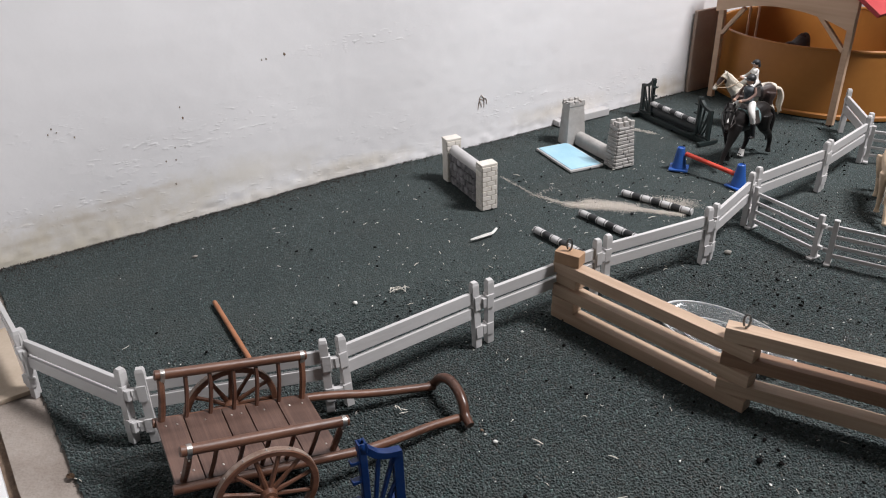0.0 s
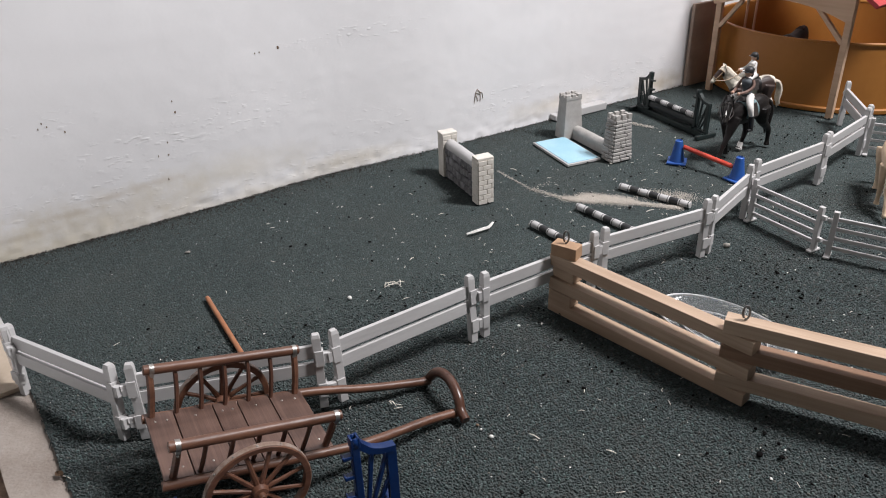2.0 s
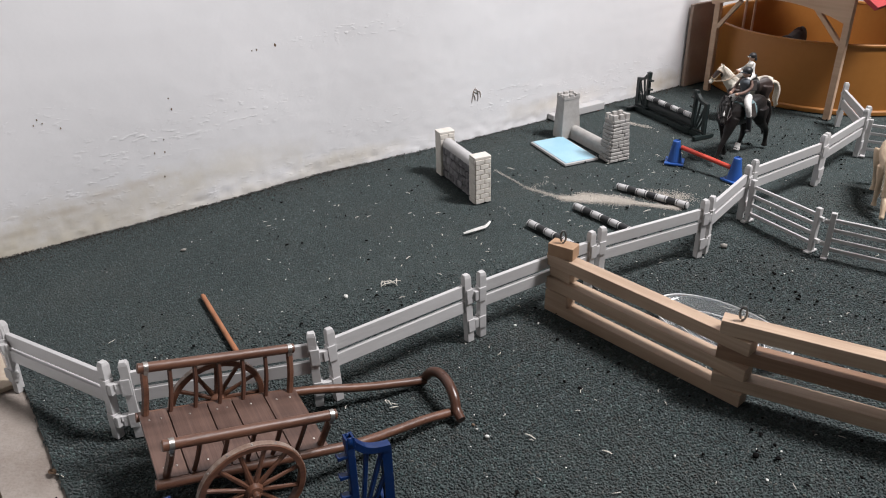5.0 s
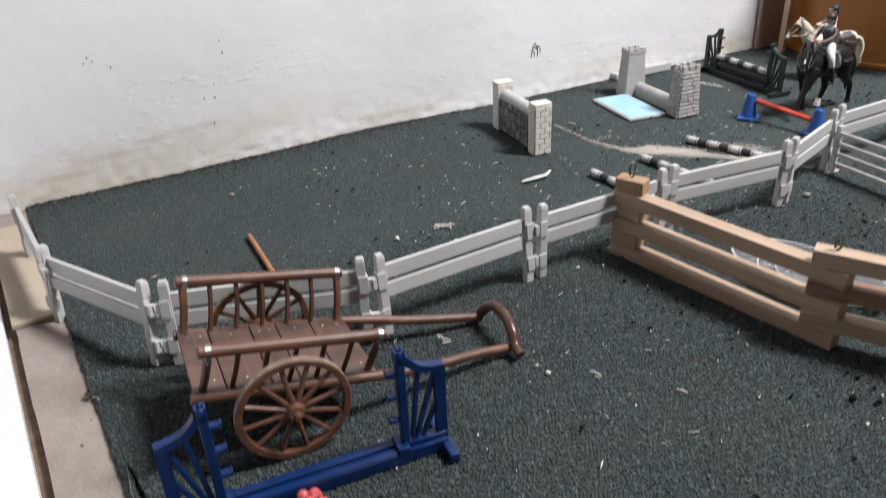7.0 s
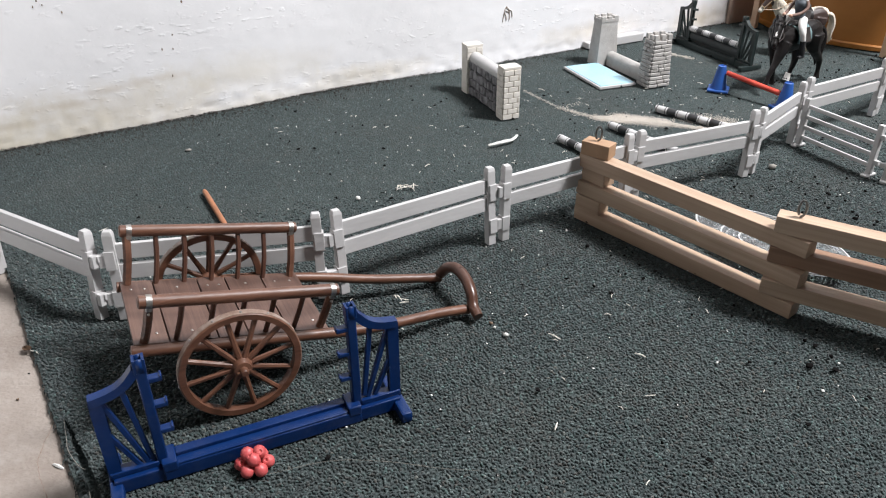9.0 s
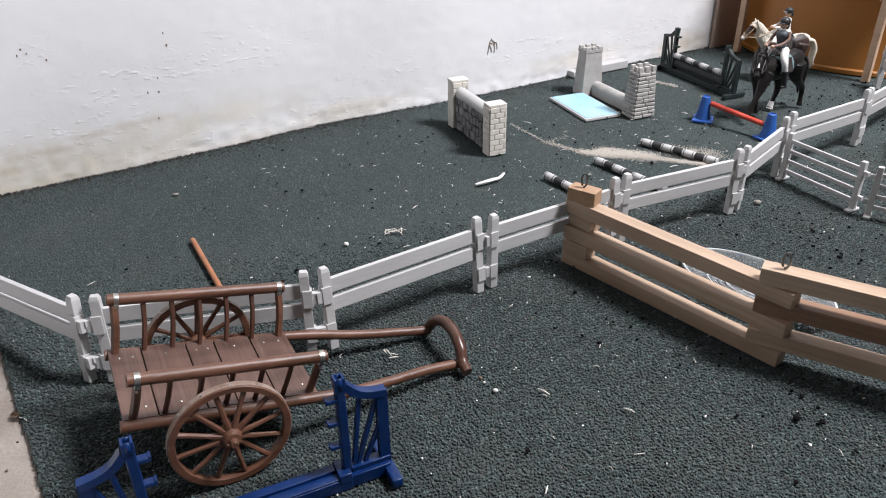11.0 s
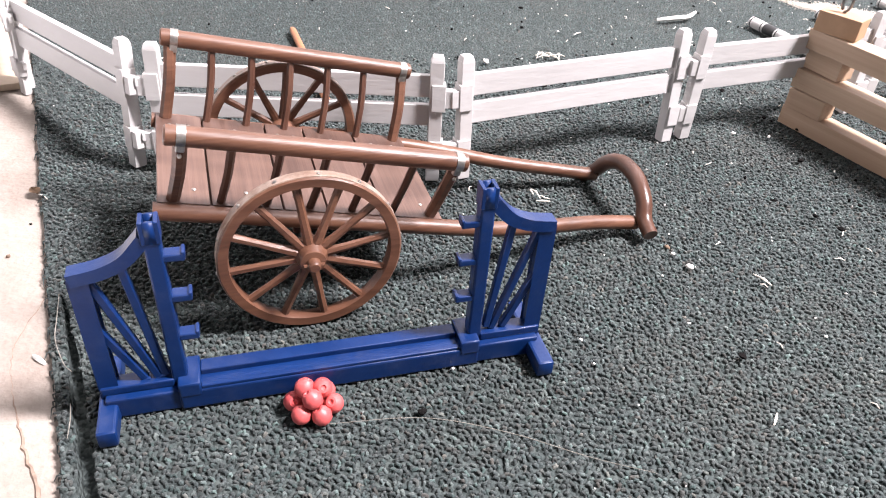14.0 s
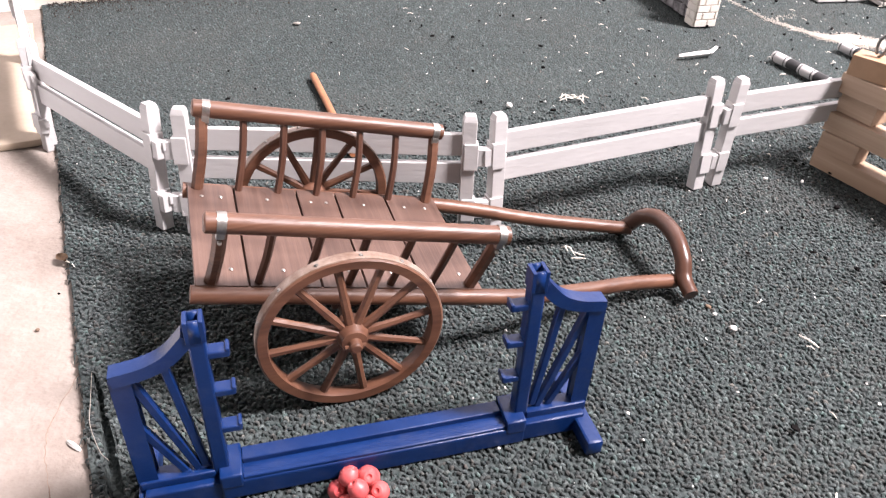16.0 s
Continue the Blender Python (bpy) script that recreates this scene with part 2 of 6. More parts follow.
CARPET = carpet_material()
YARN = yarn_material()
PLASTER = plaster_material()
# dark grey, so that the unseen walls bounce little light into the shadows
DIM_ROOM_PAINT = painted("dim_room_paint", (0.140, 0.138, 0.135), (0.185, 0.182, 0.178), 2.0, 0.85, 0.0005, 90.0)
CONCRETE = painted("bare_concrete", (0.215, 0.176, 0.149), (0.345, 0.300, 0.264), 22.0, 0.9, 0.0012, 420.0, (1, 1, 1), 0.0, 0.35)
TRIM_BOARD = painted("grey_brown_board", (0.40, 0.295, 0.240), (0.50, 0.385, 0.320), 30.0, 0.8)
BOARD = painted("beige_board", (0.40, 0.32, 0.24), (0.52, 0.43, 0.34), 18.0, 0.8, 0.0003, 300.0)
CRACK = painted("brown_crack", (0.16, 0.11, 0.085), (0.30, 0.23, 0.18), 300.0, 0.95, 0.0006, 900.0)
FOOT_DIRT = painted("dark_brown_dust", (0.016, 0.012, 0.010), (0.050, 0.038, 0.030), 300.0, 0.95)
DIRT = painted("brown_dirt", (0.10, 0.065, 0.045), (0.24, 0.17, 0.12), 90.0, 0.95, 0.002, 500.0)
WHITE_BOARD = painted("white_painted_board", (0.70, 0.70, 0.70), (0.80, 0.80, 0.80), 10.0, 0.6, 0.0003, 200.0)
WHITE_PLASTIC = painted("white_plastic", (0.470, 0.458, 0.453), (0.545, 0.533, 0.528), 45.0, 0.45, 0.0003, 500.0, (0.25, 1, 1))
BROWN_PLASTIC = grained_wood("brown_wood_plastic", (0.052, 0.021, 0.012), (0.116, 0.049, 0.028), (0.190, 0.088, 0.053), 0.43, 16.0, 420.0, 0.0006)
PLANK_PLASTIC = grained_wood("brown_plank_plastic", (0.044, 0.021, 0.015), (0.092, 0.048, 0.035), (0.160, 0.094, 0.072), 0.45, 420.0, 14.0, 0.0005)
DARK_BROWN = painted("dark_brown_plastic", (0.060, 0.026, 0.017), (0.100, 0.046, 0.030), 60.0, 0.3, 0.0002)
METAL_BAND = painted("dull_metal_band", (0.26, 0.24, 0.22), (0.52, 0.50, 0.47), 300.0, 0.35, 0.0002, 900.0, (1, 1, 1), 0.9)
WORN_TYRE = painted("worn_tyre", (0.17, 0.100, 0.070), (0.36, 0.285, 0.240), 260.0, 0.4, 0.0003, 900.0)
WIRE = painted("steel_wire", (0.16, 0.155, 0.15), (0.30, 0.295, 0.29), 300.0, 0.35, 0.0001, 900.0, (1, 1, 1), 1.0)
BLUE_PLASTIC = painted("blue_plastic", (0.0015, 0.016, 0.080), (0.0025, 0.024, 0.110), 70.0, 0.34, 0.0002, 600.0, (1, 1, 1), 0.0, 0.04, 0.35)
BRIGHT_BLUE = painted("bright_blue_plastic", (0.020, 0.085, 0.33), (0.028, 0.110, 0.40), 70.0, 0.4)
RED_BERRY = painted("red_berry_plastic", (0.46, 0.060, 0.065), (0.58, 0.120, 0.115), 120.0, 0.45, 0.0003)
RED_POLE = painted("red_plastic", (0.52, 0.045, 0.025), (0.62, 0.075, 0.045), 60.0, 0.45)
ROOF_RED = painted("red_roof_paint", (0.36, 0.030, 0.035), (0.46, 0.055, 0.055), 40.0, 0.6)
BEECH = grained_wood("beech_wood", (0.315, 0.212, 0.142), (0.425, 0.302, 0.212), (0.53, 0.395, 0.288), 0.5, 5.0, 420.0)
# beech in a darker tone, with the shade under a top rail put in
BEECH_SHADED = grained_wood("shaded_beech_wood", (0.165, 0.088, 0.050), (0.225, 0.126, 0.076), (0.300, 0.178, 0.112), 0.5, 5.0, 420.0)
BEECH_END = painted("darker_wood_block", (0.33, 0.20, 0.115), (0.43, 0.27, 0.165), 80.0, 0.6)
PALE_WOOD = grained_wood("pale_wood", (0.49, 0.315, 0.205), (0.58, 0.39, 0.265), (0.65, 0.46, 0.32), 0.6)
STICK = painted("orange_brown_stick", (0.30, 0.115, 0.050), (0.40, 0.165, 0.078), 90.0, 0.5, 0.0003, 400.0, (1, 1, 1))
CREAM_BRICK = painted("cream_brick", (0.62, 0.58, 0.52), (0.74, 0.70, 0.64), 120.0, 0.7, 0.0005, 700.0)
MORTAR = painted("tan_mortar", (0.47, 0.41, 0.34), (0.57, 0.50, 0.42), 120.0, 0.85, 0.0004)
ROUGH_STONE = painted("grey_field_stone", (0.060, 0.058, 0.062), (0.33, 0.32, 0.33), 110.0, 0.8, 0.0009, 600.0)
DARK_JOINT = painted("dark_joint", (0.035, 0.034, 0.036), (0.09, 0.088, 0.09), 140.0, 0.9, 0.0005)
GREY_STONE = painted("grey_castle_stone", (0.34, 0.32, 0.30), (0.46, 0.44, 0.42), 90.0, 0.75, 0.0007, 600.0)
GREY_JOINT = painted("grey_joint", (0.20, 0.188, 0.178), (0.29, 0.276, 0.262), 90.0, 0.85, 0.0005)
WATER = painted("light_blue_water_sheet", (0.30, 0.54, 0.66), (0.40, 0.63, 0.74), 40.0, 0.35, 0.0003)
DARK_GREEN = painted("black_green_plastic", (0.010, 0.016, 0.016), (0.020, 0.030, 0.029), 70.0, 0.4)
DARK_FILLER = painted("dark_grey_filler", (0.022, 0.026, 0.027), (0.042, 0.048, 0.049), 70.0, 0.7)
BLACK_PAINT = painted("black_paint", (0.012, 0.012, 0.013), (0.030, 0.030, 0.031), 90.0, 0.5)
TUB_PLASTIC = painted("orange_brown_tub_plastic", (0.330, 0.125, 0.022), (0.405, 0.168, 0.034), 9.0, 0.5, 0.0003, 120.0)
BLACK_COAT = painted("black_horse_coat", (0.006, 0.005, 0.005), (0.016, 0.013, 0.012), 80.0, 0.45, 0.0004, 400.0, (1, 1, 1), 0.0, 0.0, 0.3)
BROWN_COAT = painted("dark_brown_horse_coat", (0.026, 0.011, 0.007), (0.060, 0.032, 0.024), 80.0, 0.6, 0.0004, 400.0, (1, 1, 1), 0.0, 0.0, 0.15)
CREAM_COAT = painted("palomino_coat", (0.50, 0.36, 0.24), (0.64, 0.50, 0.36), 60.0, 0.5, 0.0004)
PALE_HAIR = painted("cream_horsehair", (0.60, 0.52, 0.42), (0.74, 0.68, 0.58), 200.0, 0.6, 0.0008)
PINTO = coat_material()
LEATHER = painted("dark_leather", (0.020, 0.016, 0.015), (0.045, 0.036, 0.032), 160.0, 0.5)
TAN_STRAP = painted("tan_strap", (0.36, 0.25, 0.15), (0.46, 0.33, 0.21), 160.0, 0.5)
TEAL_CLOTH = painted("grey_teal_cloth", (0.10, 0.16, 0.17), (0.16, 0.23, 0.24), 160.0, 0.8)
CLOTH_WHITE = painted("white_cloth_paint", (0.68, 0.66, 0.63), (0.76, 0.74, 0.71), 160.0, 0.6)
SKIN_PAINT = painted("doll_skin_paint", (0.46, 0.28, 0.20), (0.52, 0.33, 0.24), 160.0, 0.5)
SLEEVE = painted("brown_sleeve_paint", (0.13, 0.075, 0.058), (0.19, 0.115, 0.090), 160.0, 0.6)
VEST = painted("dark_vest_paint", (0.045, 0.055, 0.065), (0.09, 0.105, 0.12), 160.0, 0.6)
CLEAR = glass_material("clear_plastic", (0.96, 0.98, 0.99), 0.12)
# whitened clear plastic: highlights on the dish put into the colour
GLINT_PLASTIC = glass_material("glint_plastic", (0.93, 0.94, 0.94), 0.3)
GLINT_PLASTIC.node_tree.nodes["Principled BSDF"].inputs["Transmission Weight"].default_value = 0.35
CRUMB = painted("black_crumb", (0.003, 0.003, 0.003), (0.009, 0.008, 0.008), 300.0, 0.9, 0.0003, 400.0, (1, 1, 1), 0.0, 0.0, 0.05)
SPECK = painted("white_speck", (0.62, 0.61, 0.58), (0.78, 0.77, 0.74), 300.0, 0.8)
STRAW = painted("dry_straw", (0.60, 0.56, 0.49), (0.76, 0.72, 0.65), 300.0, 0.8)
SAND = painted("pale_sand", (0.52, 0.475, 0.42), (0.68, 0.63, 0.57), 400.0, 0.95, 0.0006, 1500.0)
LEAF = painted("dry_leaf", (0.10, 0.060, 0.035), (0.20, 0.125, 0.075), 200.0, 0.8)
HAIR = painted("brown_hair", (0.15, 0.14, 0.12), (0.24, 0.225, 0.20), 200.0, 0.6)
STONE_BIT = painted("grey_pebble", (0.20, 0.19, 0.17), (0.32, 0.30, 0.27), 200.0, 0.9, 0.0008)
CARTON = painted("white_carton", (0.66, 0.64, 0.64), (0.76, 0.74, 0.74), 30.0, 0.6)
PRINT_BAR = painted("dark_print", (0.03, 0.03, 0.04), (0.06, 0.06, 0.07), 30.0, 0.6)


# ---------------------------------------------------------------- mesh helpers
def link_mesh(name, bm, material, smooth=35.0):
    me = bpy.data.meshes.new(name)
    bmesh.ops.recalc_face_normals(bm, faces=bm.faces)
    bm.to_mesh(me)
    bm.free()
    for mm in material if isinstance(material, (list, tuple)) else [material]:
        me.materials.append(mm)
    if smooth:
        me.set_sharp_from_angle(angle=radians(smooth))
        flat = me.attributes.get("flat")
        if flat is not None:
            me.polygons.foreach_set("use_smooth", [v.value == 0 for v in flat.data])
            me.attributes.remove(me.attributes["flat"])
    return me


def part(name, bm, material, parent, label="", smooth=35.0):
    """One mesh object under a thing or under one of its parts."""
    ob = new(name, link_mesh(name, bm, material, smooth))
    ob.parent = parent
    if label:
        ob["label"] = label
    return ob


def thing(name, place, label, category, group=""):
    ob = new(name)
    ob.empty_display_size = 0.01
    ob.matrix_world = place
    return tagged(ob, label, category, group)


def solid(name, bm, material, place, label, category, group="", kind="", smooth=35.0):
    ob = new(name, link_mesh(name, bm, material, smooth))
    ob.matrix_world = place
    return tagged(ob, label, category, group, kind)


def box(bm, c, s, rot=None, bevel=0.0004, segs=2, taper=1.0, slot=0):
    """A box of size s round c, with bevelled edges; taper: the top's size over the bottom's."""
    flat = bm.faces.layers.int.get("flat") or bm.faces.layers.int.new("flat")
    before = set(bm.faces)
    made = bmesh.ops.create_cube(bm, size=1.0)["verts"]
    m = Matrix.Translation(c) @ (rot.to_4x4() if rot is not None else Matrix())
    for v in made:
        k = taper if v.co.z > 0 else 1.0
        v.co = m @ Vector((v.co.x * s[0] * k, v.co.y * s[1] * k, v.co.z * s[2]))
    faces = {f for v in made for f in v.link_faces}
    for f in faces:
        f.material_index = slot
    if bevel:
        edges = list({e for v in made for e in v.link_edges})
        bmesh.ops.bevel(bm, geom=edges, offset=bevel, segments=segs, affect="EDGES", profile=0.5)
        # the six wide faces stay flat, the bevels between them are shaded smooth
        for f in sorted((f for f in bm.faces if f not in before), key=lambda f: -f.calc_area())[:6]:
            f[flat] = 1
    return made


def tube(bm, pts, radii, n=10, squash=1.0, closed=False, slot=0):
    """A round bar through pts; radii: one or one a point. squash flattens it across."""
    pts = [Vector(p) for p in pts]
    if isinstance(radii, (int, float)):
        radii = [radii] * len(pts)
    count = len(pts)
    rings, side = [], None
    for i, p in enumerate(pts):
        a = pts[i - 1] if i > 0 or closed else p
        b = pts[(i + 1) % count] if i < count - 1 or closed else p
        d = (b - a).normalized()
        if side is None:
            ref = Vector((0, 0, 1)) if abs(d.z) < 0.9 else Vector((1, 0, 0))
            side = d.cross(ref).normalized()
        else:
            side = (side - d * side.dot(d)).normalized()
        up = side.cross(d)
        rings.append([bm.verts.new(p + (side * math.cos(2 * math.pi * k / n) * squash + up * math.sin(2 * math.pi * k / n)) * radii[i]) for k in range(n)])
    for i in range(count if closed else count - 1):
        r0, r1 = rings[i], rings[(i + 1) % count]
        for k in range(n):
            f = bm.faces.new((r0[k], r0[(k + 1) % n], r1[(k + 1) % n], r1[k]))
            f.material_index = slot
    if not closed:
        for ring in (rings[0], rings[-1]):
            f = bm.faces.new(ring)
            f.material_index = slot
    return rings


def bar(bm, a, b, w, h, up=(0, 0, 1), bevel=0.0003, segs=1, slot=0):
    """A rectangular bar from a to b, w wide and h high."""
    a, b = Vector(a), Vector(b)
    d = b - a
    x = d.normalized()
    y = Vector(up).cross(x).normalized()
    z = x.cross(y)
    rot = Matrix((x, y, z)).transposed()
    box(bm, (a + b) / 2, (d.length, w, h), rot, bevel, segs, 1.0, slot)


def sweep(bm, pts, w, h):
    """One bar of rectangular section, bent along pts in the x-z plane."""
    rings = []
    for i, p in enumerate(pts):
        d = (Vector(pts[min(i + 1, len(pts) - 1)]) - Vector(pts[max(i - 1, 0)])).normalized()
        up = Vector((-d.z, 0, d.x))
        rings.append([bm.verts.new(Vector(p) + Vector((0, a * w / 2, 0)) + up * (b * h / 2)) for a, b in ((-1, -1), (1, -1), (1, 1), (-1, 1))])
    for r, q in zip(rings, rings[1:]):
        for k in range(4):
            bm.faces.new((r[k], r[(k + 1) % 4], q[(k + 1) % 4], q[k]))
    bm.faces.new(rings[0])
    bm.faces.new(rings[-1])


def lathe(bm, profile, n=32, m=Matrix(), slot=0):
    """Turns a profile of (radius, height) round z."""
    rings = []
    for r, z in profile:
        if r < 1e-6:
            rings.append([bm.verts.new(m @ Vector((0, 0, z)))])
        else:
            rings.append([bm.verts.new(m @ Vector((r * math.cos(2 * math.pi * k / n), r * math.sin(2 * math.pi * k / n), z))) for k in range(n)])
    for r0, r1 in zip(rings, rings[1:]):
        for k in range(n):
            q = [r0[k % len(r0)], r0[(k + 1) % len(r0)], r1[(k + 1) % len(r1)], r1[k % len(r1)]]
            q = list(dict.fromkeys(q))
            if len(q) > 2:
                bm.faces.new(q).material_index = slot


def ball(bm, c, r, n=10, squash=(1, 1, 1), slot=0):
    made = bmesh.ops.create_uvsphere(bm, u_segments=n, v_segments=max(4, n // 2 + 1), radius=1.0)["verts"]
    for v in made:
        v.co = Vector(c) + Vector((v.co.x * r * squash[0], v.co.y * r * squash[1], v.co.z * r * squash[2]))
    for f in {f for v in made for f in v.link_faces}:
        f.material_index = slot


def curve_points(keys, steps=6):
    """A smooth line (Catmull-Rom) through keys."""
    k = [Vector(p) for p in keys]
    k = [k[0] * 2 - k[1]] + k + [k[-1] * 2 - k[-2]]
    out = []
    for i in range(1, len(k) - 2):
        for j in range(steps):
            t = j / steps
            a, b, c, d = k[i - 1], k[i], k[i + 1], k[i + 2]
            out.append(0.5 * (2 * b + (c - a) * t + (2 * a - 5 * b + 4 * c - d) * t * t + (3 * b - a - 3 * c + d) * t ** 3))
    return out + [k[-2]]


def stand(a, b=None, turn=None):
    """The pose of a thing at a, its x axis towards b or at the angle turn in degrees."""
    if b is not None:
        turn = math.degrees(math.atan2(b[1] - a[1], b[0] - a[0]))
    return pose(a[0], a[1], a[2] if len(a) > 2 else 0.0, 0, 0, turn)


# ---------------------------------------------------------------- room
WALL_TURN = 37.85
WALL_AT = (-0.2657, 0.9429)
ROOM = stand(WALL_AT, turn=WALL_TURN)  # x along the long wall, y out through it, z up


def wall_line(x):
    """How far the long wall stands back at x along it: a slight hollow half way."""
    return 0.0035 + 0.010 * math.exp(-((x - 0.36) / 0.13) ** 2)


def wall_back():
    """The long plastered wall: uneven, thicker at the foot, with a torn lower edge."""
    nx, nz, x0, x1, top = 420, 110, -0.9, 1.0, 2.2
    zs = [0.42 * (k / 88) ** 1.25 if k <= 88 else 0.42 + (top - 0.42) * (k - 88) / 22 for k in range(nz + 1)]
    bm = bmesh.new()
    grid = []
    for i in range(nx + 1):
        x = x0 + (x1 - x0) * i / nx
        col = []
        for k, z in enumerate(zs):
            y = 0.0020 * noise.noise((x * 5, z * 5, 1.0)) + 0.0004 * noise.noise((x * 22, z * 30, 4.0)) + 0.0003 * noise.noise((x * 70, z * 110, 9.0))
            foot = math.exp(-z / 0.016)
            y -= foot * (0.0016 + 0.0014 * noise.noise((x * 13, 0, 3.0)) + 0.0017 * noise.noise((x * 95, z * 95, 7.0)) + 0.0012 * noise.noise((x * 260, z * 260, 2.0)))
            y += wall_line(x) * (1 if z < 0.3 else 0.6)
            col.append(bm.verts.new((x, y, z - (0.006 if k == 0 else 0))))
        grid.append(col)
    for i in range(nx):
        for k in range(nz):
            bm.faces.new((grid[i][k], grid[i + 1][k], grid[i + 1][k + 1], grid[i][k + 1]))
    # the wall's thickness behind
    back = [bm.verts.new(p) for p in ((x0, 0.2, -0.006), (x1, 0.2, -0.006), (x1, 0.2, top), (x0, 0.2, top))]
    bm.faces.new(back)
    bm.faces.new([c[0] for c in grid] + [back[1], back[0]])
    bm.faces.new([c[-1] for c in grid] + [back[2], back[3]])
    bm.faces.new(grid[0] + [back[3], back[0]])
    bm.faces.new(grid[-1] + [back[2], back[1]])
    return solid("wall_back", bm, PLASTER, ROOM, "white painted plaster wall, flaking and damp-stained at the foot", "wall", "", "structure", 60)


BACK = wall_back()


# walls added out of view to close the room and limit bounce light
def plain_wall(name, c, s, label):
    bm = bmesh.new()
    box(bm, c, s, None, 0.0)
    return solid(name, bm, DIM_ROOM_PAINT, ROOM, label, "wall", "", "structure", 0)


bm = bmesh.new()
box(bm, (1.60, 0.17, 1.1), (1.20, 0.1, 2.2), None, 0.0)
solid("wall_recess", bm, WHITE_BOARD, ROOM, "plain white wall behind the oval tub", "wall", "", "structure", 0)
bm = bmesh.new()
box(bm, (1.0050, -0.0020, 0.0620), (0.0530, 0.0060, 0.1270), None, 0.0010)
solid("wall_trim", bm, TRIM_BOARD, ROOM, "grey-brown board standing against the long wall's end", "trim", "", "structure", 30)
plain_wall("wall_far", (2.2, -1.2, 1.1), (0.1, 2.6, 2.2), "unseen dark grey wall closing the far end")
plain_wall("wall_near", (-0.95, -1.2, 1.1), (0.1, 2.4, 2.2), "unseen dark grey wall behind the concrete edge")
plain_wall("wall_front", (0.62, -2.45, 1.1), (3.2, 0.1, 2.2), "unseen dark grey wall behind the viewer")
# unseen ceiling, added in the same dark paint
bm = bmesh.new()
box(bm, (0.62, -1.15, 2.25), (3.3, 2.8, 0.1), None, 0.0)
solid("ceiling", bm, DIM_ROOM_PAINT, ROOM, "unseen dark grey ceiling", "ceiling", "", "structure", 0)

# the carpet's cut edge runs from the wall's foot towards the viewer
EDGE_A, EDGE_B = Vector((-0.2475, 0.895)), Vector((0.055, 0.555))
EDGE_DIR = (EDGE_B - EDGE_A).normalized()
EDGE_OUT = Vector((EDGE_DIR.y, -EDGE_DIR.x))  # away from the carpet
if EDGE_OUT.x > 0:
    EDGE_OUT = -EDGE_OUT


def on_edge(s, out=0.0):
    """The point s metres along the carpet's edge from the wall, out metres off the carpet."""
    p = EDGE_A + EDGE_DIR * s + EDGE_OUT * out
    return p.x, p.y


def edge_wave(s):
    return 0.0016 * noise.noise((s * 26, 2.0, 0)) + 0.0009 * noise.noise((s * 110, 5.0, 0))


# a worn groove runs just inside the edge: metres along it, and its width there
GROOVE_IN = 0.0042
GROOVE_AT, GROOVE_WIDE = (0.372, 0.385, 0.42, 0.46, 0.62), (0.0, 0.0026, 0.0046, 0.0056, 0.0066)


def carpet():
    """A sheet with a frayed left edge and a worn groove beside it, under the loops."""
    bm = bmesh.new()
    lines = []
    for k in range(651):
        s = -0.10 + 2.6 * k / 650
        o = edge_wave(s)
        w = float(np.interp(s, GROOVE_AT, GROOVE_WIDE))
        w += 0.0008 * noise.noise((s * 140, 8.0, 0)) if w else 0.0
        deep = -0.0014 - min(0.0052, 1.6 * w)
        a, b = -GROOVE_IN, -GROOVE_IN - max(w, 0.0001)
        row = [(o, -0.0062), (o, -0.0014), (a, -0.0014), (a - 0.2 * w, deep), (b + 0.2 * w, deep), (b, -0.0014), (-2.25, -0.0014)]
        lines.append([bm.verts.new((*on_edge(s, out), z)) for out, z in row])
    for r, q in zip(lines, lines[1:]):
        for k in range(len(r) - 1):
            bm.faces.new((r[k], q[k], q[k + 1], r[k + 1]))
    return solid("floor", bm, CARPET, Matrix(), "dark green-grey loop-pile carpet, dusty, with crumbs on it", "carpet", "", "structure", 0)


FLOOR = carpet()


def yarn_mesh(verts, tri, name, label):
    """One mesh of many alike pieces: verts is pieces x corners x 3."""
    n, stride = verts.shape[:2]
    faces = (np.array(tri)[None, :, :] + (np.arange(n) * stride)[:, None, None]).reshape(-1, 3)
    me = bpy.data.meshes.new(name)
    me.vertices.add(n * stride)
    me.vertices.foreach_set("co", verts.reshape(-1))
    me.loops.add(faces.size)
    me.loops.foreach_set("vertex_index", faces.reshape(-1).astype(np.int32))
    me.polygons.add(len(faces))
    me.polygons.foreach_set("loop_start", np.arange(0, faces.size, 3, dtype=np.int32))
    me.polygons.foreach_set("use_smooth", np.ones(len(faces), dtype=bool))
    me.update(calc_edges=True)
    me.materials.append(YARN)
    ob = new(name, me)
    ob.parent = FLOOR
    return tagged(ob, label, "", "", "stuff")


